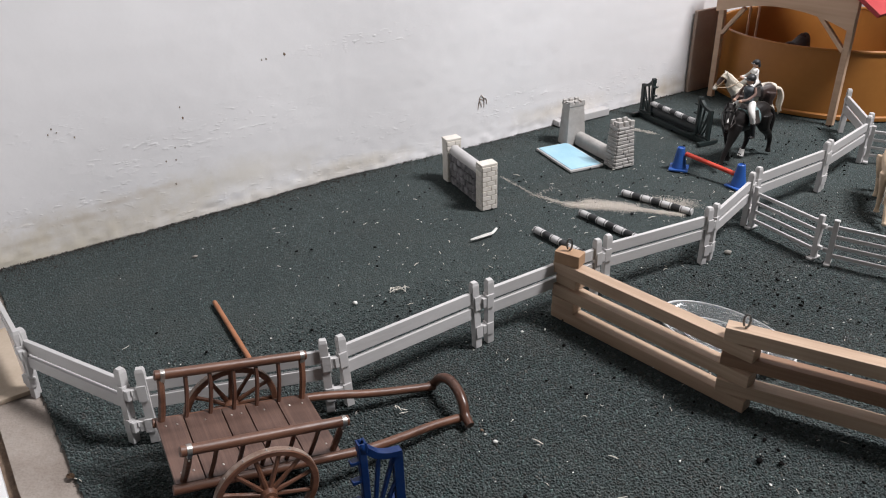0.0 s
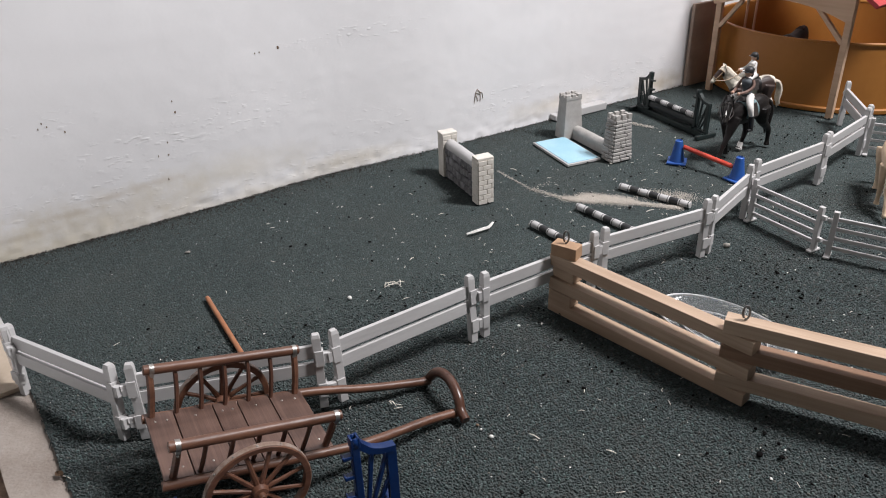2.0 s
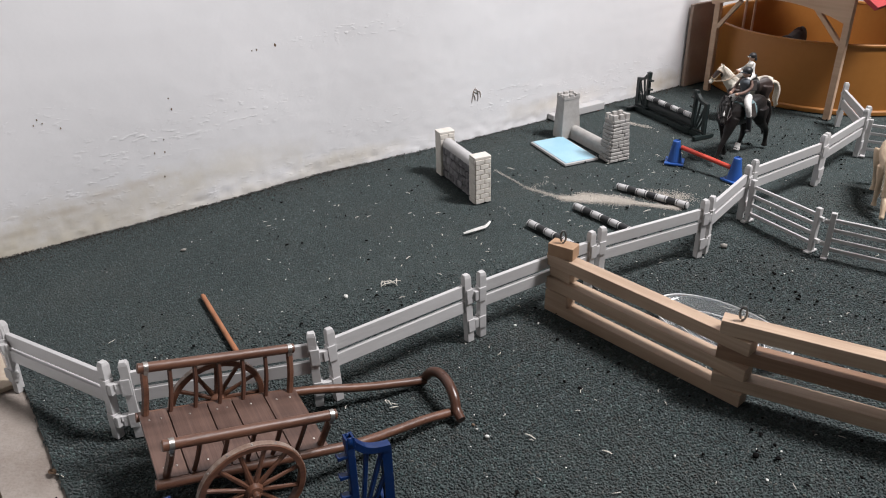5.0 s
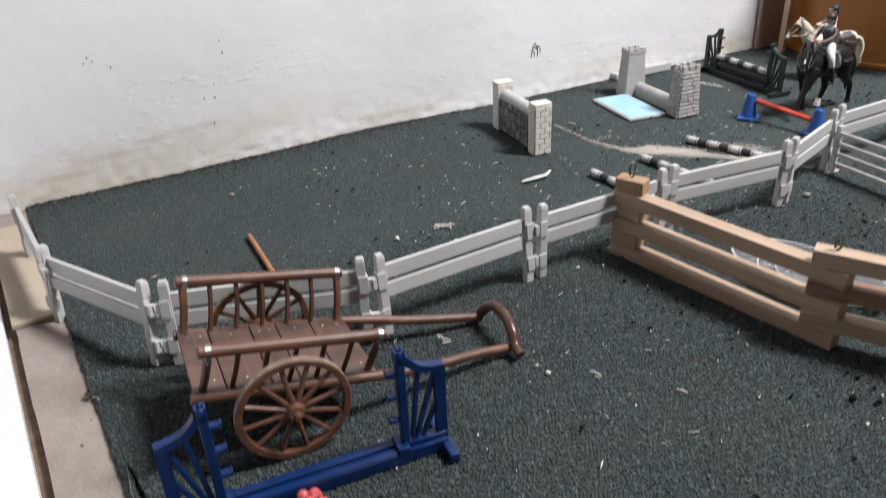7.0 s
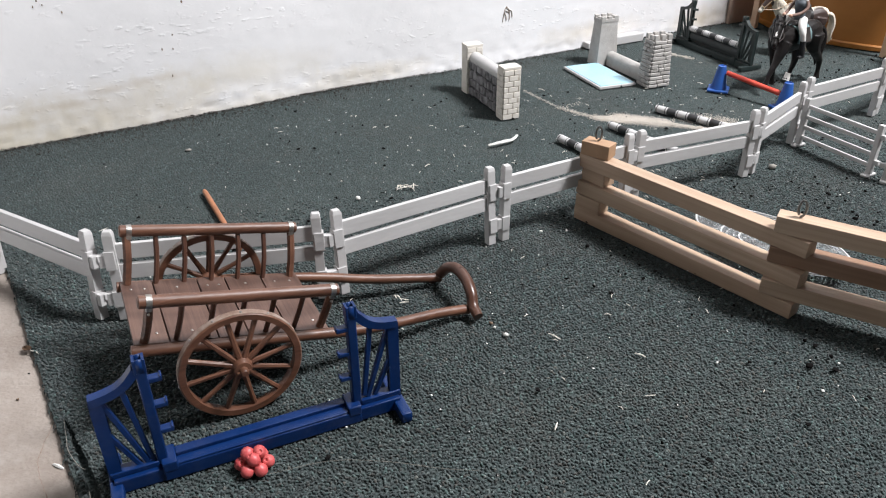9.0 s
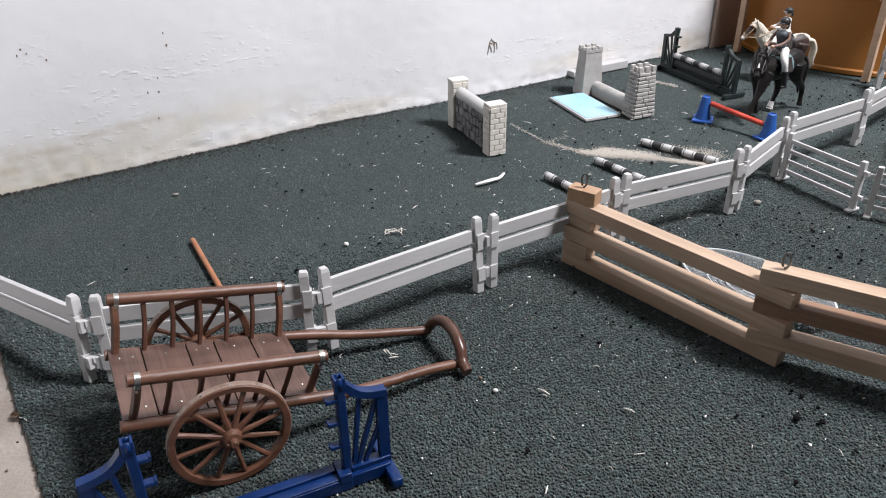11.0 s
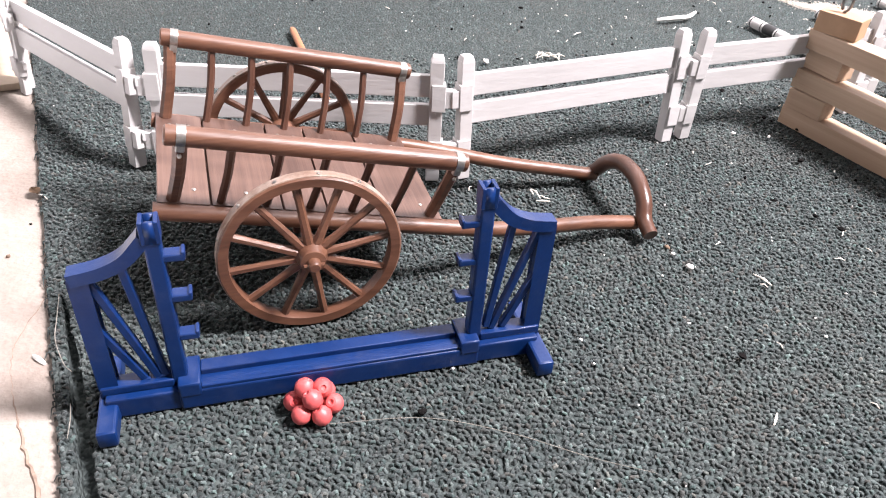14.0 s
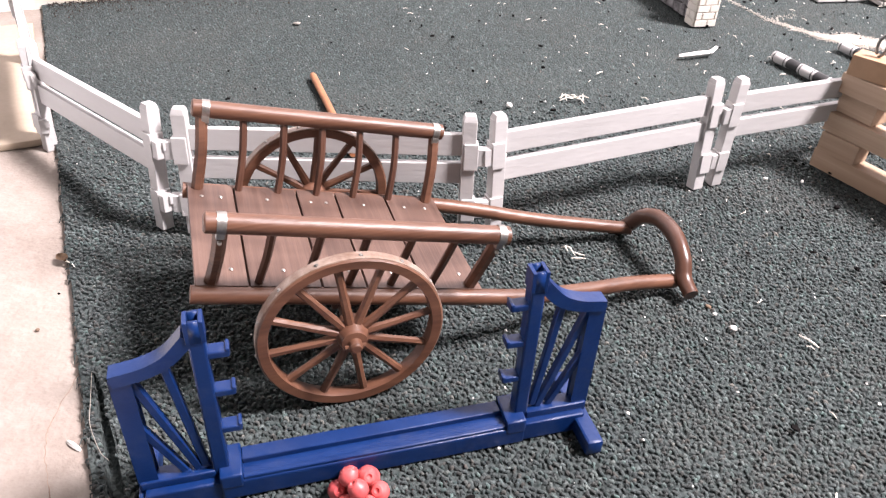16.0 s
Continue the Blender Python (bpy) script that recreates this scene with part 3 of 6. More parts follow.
def carpet_loops():
    """The pile: fat arched loops of yarn in wavering rows along the cut edge, plain tufts far from the viewer."""
    rng = np.random.default_rng(5)
    pitch = 0.00192
    us, vs = np.meshgrid(np.arange(-0.05, 0.95, pitch * 0.95), np.arange(0.0, 1.30, pitch))
    u, v = us.ravel(), vs.ravel()
    u = u + 0.5 * pitch * (np.round(v / pitch).astype(int) % 2) + rng.uniform(-0.36, 0.36, u.size) * pitch
    v = v + rng.uniform(-0.32, 0.32, v.size) * pitch + 0.0006 * np.sin(u * 90) + 0.0008 * np.sin(v * 60 + u * 35)
    ex, ey = EDGE_A.x, EDGE_A.y
    px, py = ex + u * EDGE_DIR.x - v * EDGE_OUT.x, ey + u * EDGE_DIR.y - v * EDGE_OUT.y
    out = (px - ex) * EDGE_OUT.x + (py - ey) * EDGE_OUT.y
    along = (px - ex) * EDGE_DIR.x + (py - ey) * EDGE_DIR.y
    wall_gap = -(px - WALL_AT[0]) * math.sin(radians(WALL_TURN)) + (py - WALL_AT[1]) * math.cos(radians(WALL_TURN))
    groove_wide = np.interp(along, GROOVE_AT, GROOVE_WIDE)
    groove = (-out > GROOVE_IN) & (-out < GROOVE_IN + groove_wide)
    floor = (out < -0.0008) & ~groove & (wall_gap < 0.013) & (along < 0.68)
    far = np.clip((py - 0.5 * px - 0.725) / 0.14, 0, 1)
    near = (rng.uniform(0, 1, px.size) > far) & (px - 0.62 * (py - 0.4) < 0.37)
    distant = floor & ~near & (px < 0.86) & (py < 1.46)
    keep = floor & near

    # arched loops
    fx, fy = px[distant], py[distant]
    px, py = px[keep], py[keep]
    n = px.size
    sides, rings = 4, 4
    a = math.atan2(EDGE_OUT.y, EDGE_OUT.x) + 0.35 * np.sin(px * 31 + 1.0) + 0.3 * np.sin(py * 43 - px * 17) + rng.normal(0, 1.0, n)
    half = pitch * rng.uniform(0.24, 0.56, n)
    thick = pitch * rng.uniform(0.26, 0.42, n)
    high = rng.uniform(0.0008, 0.0014, n)
    tip = rng.normal(0.0, 0.0007, n)  # the loop's head leans to one side
    base = -0.0017
    ca, sa = np.cos(a), np.sin(a)
    verts = np.zeros((n, sides * rings, 3))
    for i in range(rings):
        th = math.pi * (-0.04 + 1.08 * i / (rings - 1))
        c, s = math.cos(th), math.sin(th)
        fat = thick * (1.0 if 0 < i < rings - 1 else 0.8)
        for k in range(sides):
            b = 2 * math.pi * (k + 0.5) / sides
            du, dv = fat * math.cos(b), fat * math.sin(b)  # outwards in the loop's plane, and across it
            lx, lz = (half + du) * c, (high + du) * max(s, -0.1)
            ly = dv + tip * s
            j = i * sides + k
            verts[:, j, 0] = px + lx * ca - ly * sa
            verts[:, j, 1] = py + lx * sa + ly * ca
            verts[:, j, 2] = base + lz
    tri = []
    for i in range(rings - 1):
        for k in range(sides):
            p, q, r, t = i * sides + k, i * sides + (k + 1) % sides, (i + 1) * sides + (k + 1) % sides, (i + 1) * sides + k
            tri += [(p, t, r), (p, r, q)]
    yarn_mesh(verts, tri, "carpet_pile", "dark green-grey yarn loops of the carpet")

    # plain tufts
    m = fx.size
    verts = np.zeros((m, 5, 3))
    turn = rng.uniform(0, math.pi / 2, m)
    wide = pitch * rng.uniform(0.36, 0.54, m)
    for k in range(4):
        verts[:, k, 0] = fx + wide * np.cos(turn + k * math.pi / 2)
        verts[:, k, 1] = fy + wide * np.sin(turn + k * math.pi / 2)
        verts[:, k, 2] = -0.0019
    verts[:, 4, 0], verts[:, 4, 1], verts[:, 4, 2] = fx + rng.normal(0, 0.0003, m), fy + rng.normal(0, 0.0003, m), rng.uniform(-0.0009, 0.0003, m)
    yarn_mesh(verts, [(k, (k + 1) % 4, 4) for k in range(4)], "far_pile", "dark green-grey tufts of the carpet")


carpet_loops()


def carpet_fringe():
    """Frayed ends of yarn along the cut edge."""
    rng = random.Random(21)
    bm = bmesh.new()
    for k in range(200):
        s = rng.uniform(-0.02, 0.60)
        o = edge_wave(s)
        length = rng.uniform(0.0004, 0.0016) * (1.9 if rng.random() < 0.08 else 1.0)
        side = rng.uniform(-2.2, 2.2) * length
        pts = [(*on_edge(s, o - 0.0012), -0.0012), (*on_edge(s + side * 0.3, o + length * 0.5), -0.0014), (*on_edge(s + side, o + length), -0.0038)]
        tube(bm, pts, [0.00036, 0.00030, 0.00012], 4)
    me = link_mesh("carpet_fringe", bm, YARN, 60)
    ob = new("carpet_fringe", me)
    ob.parent = FLOOR
    return tagged(ob, "frayed yarn ends along the carpet's cut edge", "", "", "stuff")


carpet_fringe()


def ledge(name, s0, s1, o0, o1, z, material, label, category, thick=0.02, rough=0.0015):
    """A strip beside the carpet from o0 to o1 off its edge, with an uneven top and edges."""
    bm = bmesh.new()
    rows = []
    n = 140
    for k in range(n + 1):
        s = s0 + (s1 - s0) * k / n
        row = []
        for j in range(9):
            o = o0 + (o1 - o0) * j / 8
            if j == 8:
                o += rough * noise.noise((s * 30, o1 * 50, 1))
            q = on_edge(s, o)
            row.append(bm.verts.new((q[0], q[1], z + 0.3 * rough * noise.noise((s * 40, o * 40, 2)))))
        rows.append(row)
    low = [[bm.verts.new((v.co.x, v.co.y, z - thick)) for v in (r[0], r[-1])] for r in rows]
    for k in range(n):
        for j in range(8):
            bm.faces.new((rows[k][j], rows[k + 1][j], rows[k + 1][j + 1], rows[k][j + 1]))
        bm.faces.new((rows[k][0], rows[k + 1][0], low[k + 1][0], low[k][0]))
        bm.faces.new((rows[k][-1], rows[k + 1][-1], low[k + 1][1], low[k][1]))
    for k in (0, n):
        bm.faces.new(rows[k] + [low[k][1], low[k][0]])
    return solid(name, bm, material, Matrix(), label, category, "", "structure", 40)


STRIP = ledge("concrete_strip", -0.08, 2.45, -0.003, 0.0335, -0.0045, CONCRETE, "bare beige concrete edge beside the carpet, worn and dusty", "floor edge")
ledge("dirt_gap", -0.08, 2.45, 0.030, 0.046, -0.012, DIRT, "dirt-filled gap beside the concrete edge", "gap", 0.02, 0.003)
ledge("white_plinth", -0.08, 2.45, 0.0405, 0.92, -0.004, WHITE_BOARD, "white painted board beside the dirty gap", "plinth")


def crack():
    """A crack in the concrete that opens towards the viewer."""
    rng = random.Random(4)
    keys = [(-0.0025, 0.6175), (0.0031, 0.5977), (0.0082, 0.5877), (0.0172, 0.5773), (0.0288, 0.5664), (0.0402, 0.5567), (0.0532, 0.5466), (0.070, 0.530)]
    pts = [Vector((p.x + rng.gauss(0, 0.0003), p.y + rng.gauss(0, 0.0003), -0.0046)) for p in curve_points([(x, y, 0) for x, y in keys], 8)]
    bm = bmesh.new()
    n = len(pts) - 1
    tube(bm, pts, [0.00028 + 0.0012 * max(0.0, k / n - 0.45) * rng.uniform(0.6, 1.3) for k in range(n + 1)], 5)
    part("crack", bm, CRACK, STRIP, "thin brown crack in the concrete")


crack()


# ---------------------------------------------------------------- white fence
def fence_panel(a, b, low=0.0, lean=0.0, dip=0.0, tie_a=True, tie_b=True):
    """A panel with a post at either end, two broad rails and hook blocks that tie it to its neighbour."""
    length = math.dist(a, b)
    it = thing("fence_panel", stand((a[0], a[1], low), b) @ pose(0, 0, 0, -lean, -dip), "white plastic toy fence panel with two broad rails, on the carpet", "toy fence", "white fence panels")
    for x, tie, side in ((0.0, tie_a, -1), (length, tie_b, 1)):
        bm = bmesh.new()
        box(bm, (x, 0, 0.0290), (0.0062, 0.0058, 0.0580), None, 0.0003)
        box(bm, (x, 0, 0.0592), (0.0062, 0.0058, 0.0026), None, 0.0002, 1, 0.74)
        for z, h in ((0.0415, 0.0125), (0.0150, 0.0110)):
            box(bm, (x + side * 0.0010, -0.0006, z), (0.0064, 0.0066, h), None, 0.0003)
        post = part("post", bm, WHITE_PLASTIC, it)
        if tie:
            for z in (0.0425, 0.0165):
                bm = bmesh.new()
                box(bm, (x + side * 0.0058, -0.0012, z - 0.0012), (0.0040, 0.0044, 0.0082), None, 0.0003)
                box(bm, (x + side * 0.0058, 0.0006, z + 0.0006), (0.0062, 0.0026, 0.0040), None, 0.0003)
                part("hook", bm, WHITE_PLASTIC, post)
    for z0, z1 in ((0.0276, 0.0376), (0.0412, 0.0514)):
        bm = bmesh.new()
        box(bm, (length / 2, 0.0006, (z0 + z1) / 2), (length - 0.006, 0.0034, z1 - z0), None, 0.00035)
        part("rail", bm, WHITE_PLASTIC, it)
    return it


FENCE = [((-0.1270, 0.7545), (-0.0225, 0.7063)), ((-0.0080, 0.7090), (0.1100, 0.7490)), ((0.1225, 0.7565), (0.2138, 0.8350)),
         ((0.2231, 0.8433), (0.3145, 0.9155)), ((0.3245, 0.9240), (0.4235, 0.9840)), ((0.4315, 0.9920), (0.4835, 1.0680)),
         ((0.4940, 1.0830), (0.5870, 1.1580)), ((0.5925, 1.1650), (0.6656, 1.2480)), ((0.6720, 1.2590), (0.6810, 1.3570)),
         ((-0.2090, 0.8390), (-0.1285, 0.7580))]
for k, (a, b) in enumerate(FENCE):
    fence_panel(a, b, -0.0045 if k in (0, 9) else 0.0, (5.0, 5.0, 4.0)[k] if k < 3 else 0.0, 2.5 if k == 0 else 0.0)


def hurdle(a, b, group="thin white hurdles"):
    """A low hurdle: four thin rails between two posts on small feet."""
    length = math.dist(a, b)
    it = thing("hurdle", stand(a, b), "thin white plastic toy hurdle with four narrow rails and small feet", "toy hurdle", group)
    for x in (0.0, length):
        bm = bmesh.new()
        box(bm, (x, 0, 0.0235), (0.0050, 0.0046, 0.047), None, 0.0006)
        post = part("post", bm, WHITE_PLASTIC, it)
        bm = bmesh.new()
        box(bm, (x, 0, 0.0012), (0.0058, 0.0145, 0.0024), None, 0.0008)
        part("foot", bm, WHITE_PLASTIC, post)
        for z in (0.037, 0.014):
            bm = bmesh.new()
            box(bm, (x + (0.0042 if x else -0.0042), 0, z), (0.0048, 0.0036, 0.0042), None, 0.0006)
            part("hook", bm, WHITE_PLASTIC, post)
    for z in (0.0095, 0.0195, 0.0295, 0.0395):
        bm = bmesh.new()
        box(bm, (length / 2, 0, z), (length - 0.004, 0.0024, 0.0036), None, 0.0005)
        part("rail", bm, WHITE_PLASTIC, it)
    return it


hurdle((0.4895, 1.0620), (0.5326, 0.9993))
hurdle((0.5423, 0.9887), (0.6150, 0.9500))
hurdle((0.6740, 1.2500), (0.7450, 1.2180))


# ---------------------------------------------------------------- wooden fence
def wooden_rail(parent, a, b, z, level, name="rail", wood=BEECH):
    bm = bmesh.new()
    length = math.dist(a, b)
    box(bm, (length / 2, 0, 0), (length, 0.0118, level - 0.0003), None, 0.0005)
    ob = part(name, bm, wood, parent)
    ob.matrix_local = pose(a[0], a[1], z, 0, 0, math.degrees(math.atan2(b[1] - a[1], b[0] - a[0])))
    return ob


def eye_pin(parent, at, top):
    """A wire pin through the stacked ends, bent to an eye above them."""
    bm = bmesh.new()
    pts = [(at[0], at[1], 0.004), (at[0], at[1], top)]
    for k in range(11):
        a = -math.pi / 2 + 2 * math.pi * k / 11
        pts.append((at[0] + 0.0021 * math.cos(a), at[1] - 0.0008 * math.cos(a), top + 0.0058 + 0.0054 * math.sin(a)))
    tube(bm, pts, 0.0008, 8)
    part("eye_pin", bm, WIRE, parent, "bent steel wire pin with an eye")


LEVEL = 0.01115
PIN_A, PIN_B = (0.2880, 0.8815), (0.4045, 0.7765)
d1 = Vector((PIN_B[0] - PIN_A[0], PIN_B[1] - PIN_A[1])).normalized()
d2 = Vector((0.0840, -0.0365)).normalized()
panel = thing("wooden_fence_panel", Matrix(), "light beech toy fence panel with three rails and stacked end blocks", "toy fence", "wooden fence panels")
for lv in (0, 2, 4):
    a = (PIN_A[0] - d1.x * 0.0115, PIN_A[1] - d1.y * 0.0115)
    b = (PIN_B[0] + d1.x * 0.0115, PIN_B[1] + d1.y * 0.0115)
    wooden_rail(panel, a, b, LEVEL * (lv + 0.5), LEVEL)
for lv in (1, 3, 5):
    turn = math.degrees(math.atan2(d1.y, d1.x)) + {1: 2, 3: -3, 5: 13}[lv]
    bm = bmesh.new()
    box(bm, (0, 0, 0), (0.0225, 0.0122, LEVEL - 0.0003), None, 0.0005)
    ob = part("end_block", bm, BEECH_END if lv == 5 else BEECH, panel, "darker wooden end block" if lv == 5 else "")
    ob.matrix_local = pose(PIN_A[0] + d1.x * 0.001 - d1.y * {1: -0.0008, 3: 0.0030, 5: 0.0}[lv], PIN_A[1] + d1.y * 0.001 + d1.x * {1: -0.0008, 3: 0.0030, 5: 0.0}[lv], LEVEL * (lv + 0.5), 0, 0, turn)
eye_pin(panel, PIN_A, LEVEL * 6)
panel = thing("wooden_fence_panel", Matrix(), "light beech toy fence panel with interlocking rail ends", "toy fence", "wooden fence panels")
for lv in (1, 3, 5):
    a = (PIN_B[0] - d2.x * 0.0125, PIN_B[1] - d2.y * 0.0125)
    b = (PIN_B[0] + d2.x * 0.175, PIN_B[1] + d2.y * 0.175)
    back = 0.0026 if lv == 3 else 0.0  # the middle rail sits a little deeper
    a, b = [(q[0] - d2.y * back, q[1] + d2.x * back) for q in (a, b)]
    # its darker beech also carries the shade below the top rail
    wooden_rail(panel, a, b, LEVEL * (lv + 0.5), LEVEL, "rail", BEECH_SHADED if lv == 3 else BEECH)
far_pin = (PIN_B[0] + d2.x * 0.163, PIN_B[1] + d2.y * 0.163)
for lv in (0, 2, 4):
    bm = bmesh.new()
    box(bm, (0, 0, 0), (0.0225, 0.0122, LEVEL - 0.0003), None, 0.0005)
    part("end_block", bm, BEECH, panel).matrix_local = pose(far_pin[0], far_pin[1], LEVEL * (lv + 0.5), 0, 0, -18)
eye_pin(panel, PIN_B, LEVEL * 6)


# ---------------------------------------------------------------- farm cart
def cart():
    f = 34.4
    at = (0.0790, 0.6786)
    it = thing("farm_cart", stand(at, turn=f), "brown wood-look plastic toy cart with spoked wheels, tipped onto its shafts", "toy cart")
    tilt = pose(0, 0, 0.0386, 0, 12.4, 0)
    half = 0.0320

    def add(name, bm, mat, label="", parent=it):
        bm.transform(tilt)
        return part(name, bm, mat, parent, label)

    # bed of five boards with dark joints and a side beam along either edge
    bm = bmesh.new()
    box(bm, (-0.004, 0, -0.0026), (0.098, 2 * half - 0.002, 0.0016), None, 0.0002)
    bed = add("bed", bm, DARK_BROWN)
    x = -0.0545
    for k, w in enumerate((0.0175, 0.0245, 0.0160, 0.0215, 0.0230)):
        bm = bmesh.new()
        box(bm, (x + w / 2, 0, -0.0008), (w - 0.0007, 2 * half, 0.0024), None, 0.0003)
        board = add("board", bm, PLANK_PLASTIC, "", bed)
        for y in (-half * 0.72, half * 0.72):
            for dx in ((0.5,) if k % 2 else (0.3, 0.7)):
                bm = bmesh.new()
                ball(bm, (x + w * dx, y, 0.0005), 0.0008, 8, (1, 1, 0.6))
                add("nail", bm, METAL_BAND, "pale metal nail head", bed)
        x += w
    for s in (-1, 1):
        # shaft: straight along the bed, then an S towards the yoke
        y0 = s * (half + 0.0005)
        keys = [(-0.0555, y0, -0.0030), (0.0, y0, -0.0030), (0.046, y0, -0.0030), (0.070, s * 0.0310, -0.0037), (0.096, s * 0.0265, -0.0040), (0.122, s * 0.0225, -0.0030), (0.1460, s * 0.0205, -0.0026)]
        pts = curve_points(keys, 7)
        bm = bmesh.new()
        tube(bm, pts, [0.0031] * len(pts), 14, 1.0)
        add("shaft", bm, BROWN_PLASTIC)
        # side rack: rail on seven sticks, leaning outwards
        bm = bmesh.new()
        ry, rz = s * 0.0388, 0.0290
        tube(bm, [(-0.0543, ry, rz), (-0.0538, ry, rz), (0.0462, ry, rz), (0.0467, ry, rz)], [0.0026, 0.0033, 0.0033, 0.0026], 18)
        rail = add("rack_rail", bm, BROWN_PLASTIC)
        for xb in (-0.0492, 0.0432):
            bm = bmesh.new()
            tube(bm, [(xb - 0.0014, ry, rz), (xb + 0.0014, ry, rz)], 0.0036, 12)
            box(bm, (xb, ry - s * 0.0004, rz - 0.0030), (0.0028, 0.0058, 0.0030), None, 0.0004)
            ball(bm, (xb, ry + s * 0.0016, rz - 0.0062), 0.0008, 6)
            add("band", bm, METAL_BAND, "dull silver metal band", rail)
        for k in range(7):
            xs = -0.0492 + 0.0924 * k / 6 - (0.0014 if s > 0 and k < 6 else 0.0)
            r = 0.0023 if k in (0, 6) else 0.0015
            bm = bmesh.new()
            tube(bm, curve_points([(xs, s * 0.0294, 0.0), (xs + 0.0006, s * 0.0335, 0.0140), (xs, ry, rz - 0.001)], 4), r, 7)
            add("stick", bm, BROWN_PLASTIC if k in (0, 6) else DARK_BROWN)
    # yoke: an arched bow between the shaft ends
    bm = bmesh.new()
    keys = [(0.1440, 0.0265, -0.0070), (0.1455, 0.0215, -0.0010), (0.1470, 0.0165, 0.0068), (0.1480, 0.0070, 0.0117), (0.1480, -0.0060, 0.0117), (0.1475, -0.0170, 0.0072), (0.1470, -0.0235, 0.0010), (0.1470, -0.0315, -0.0020)]
    pts = curve_points(keys, 5)
    tube(bm, pts, [0.0032 + 0.0006 * math.sin(math.pi * k / (len(pts) - 1)) for k in range(len(pts))], 16)
    add("yoke", bm, DARK_BROWN, "dark brown arched yoke")
    # axle and its block under the bed
    bm = bmesh.new()
    tube(bm, [(-0.0055, -0.046, 0.0315), (-0.0038, 0.044, 0.0315)], 0.0022, 8)
    box(bm, (-0.0050, 0, 0.0335), (0.009, 2 * half, 0.0060), None, 0.0006)
    part("axle", bm, DARK_BROWN, it)
    for s in (-1, 1):
        wheel(it, 0.0435 if s > 0 else -0.0453, s)
    return it


def wheel(parent, y, s):
    """A spoked wheel in the x-z plane: rim, tyre studs, twelve spokes, a turned hub."""
    radius, rim = 0.0317, 0.0036
    c = Vector((-0.0055 if s < 0 else -0.0035, y, radius - 0.0002))
    m = Matrix.Translation(c) @ Matrix.Rotation(radians(-90 * s), 4, "X")  # local z points outwards
    bm = bmesh.new()
    prof = [(radius - rim, -0.0024), (radius - 0.0005, -0.0026), (radius, -0.0021), (radius, 0.0021), (radius - 0.0005, 0.0026), (radius - rim, 0.0024), (radius - rim - 0.0005, 0.0), (radius - rim, -0.0024)]
    lathe(bm, prof, 64, m)
    bmesh.ops.remove_doubles(bm, verts=bm.verts, dist=1e-6)
    w = part("wheel", bm, BROWN_PLASTIC, parent)
    bm = bmesh.new()
    lathe(bm, [(radius - 0.0002, -0.0019), (radius + 0.0003, -0.0018), (radius + 0.0003, 0.0018), (radius - 0.0002, 0.0019)], 64, m)
    part("tyre", bm, WORN_TYRE, w, "worn pale band round the rim")
    for k in range(14):
        a = 2 * math.pi * k / 14 + 0.1
        bm = bmesh.new()
        ball(bm, m @ Vector((radius * math.cos(a), radius * math.sin(a), 0.0004)), 0.0009, 6)
        part("stud", bm, METAL_BAND, w, "small pale metal stud")
    for k in range(12):
        a = 2 * math.pi * k / 12 + 0.13
        d = Vector((math.cos(a), math.sin(a), 0))
        bm = bmesh.new()
        pts = [m @ (d * r + Vector((0, 0, z))) for r, z in ((0.0040, 0.0014), (0.012, 0.0012), (0.020, 0.0006), (radius - rim + 0.0004, 0.0))]
        tube(bm, pts, [0.0019, 0.0016, 0.0014, 0.0016], 7, 0.85)
        part("spoke", bm, BROWN_PLASTIC, w)
    bm = bmesh.new()
    lathe(bm, [(0.0, -0.0045), (0.0046, -0.0045), (0.0056, -0.0030), (0.0058, 0.0020), (0.0046, 0.0046), (0.0044, 0.0058), (0.0024, 0.0062), (0.0022, 0.0086), (0.0016, 0.0092), (0.0, 0.0092)], 20, m)
    tube(bm, [m @ Vector((0.0036, 0, 0.0074)), m @ Vector((-0.0036, 0, 0.0074))], 0.0007, 6)
    part("hub", bm, BROWN_PLASTIC, w)
    return w


cart()


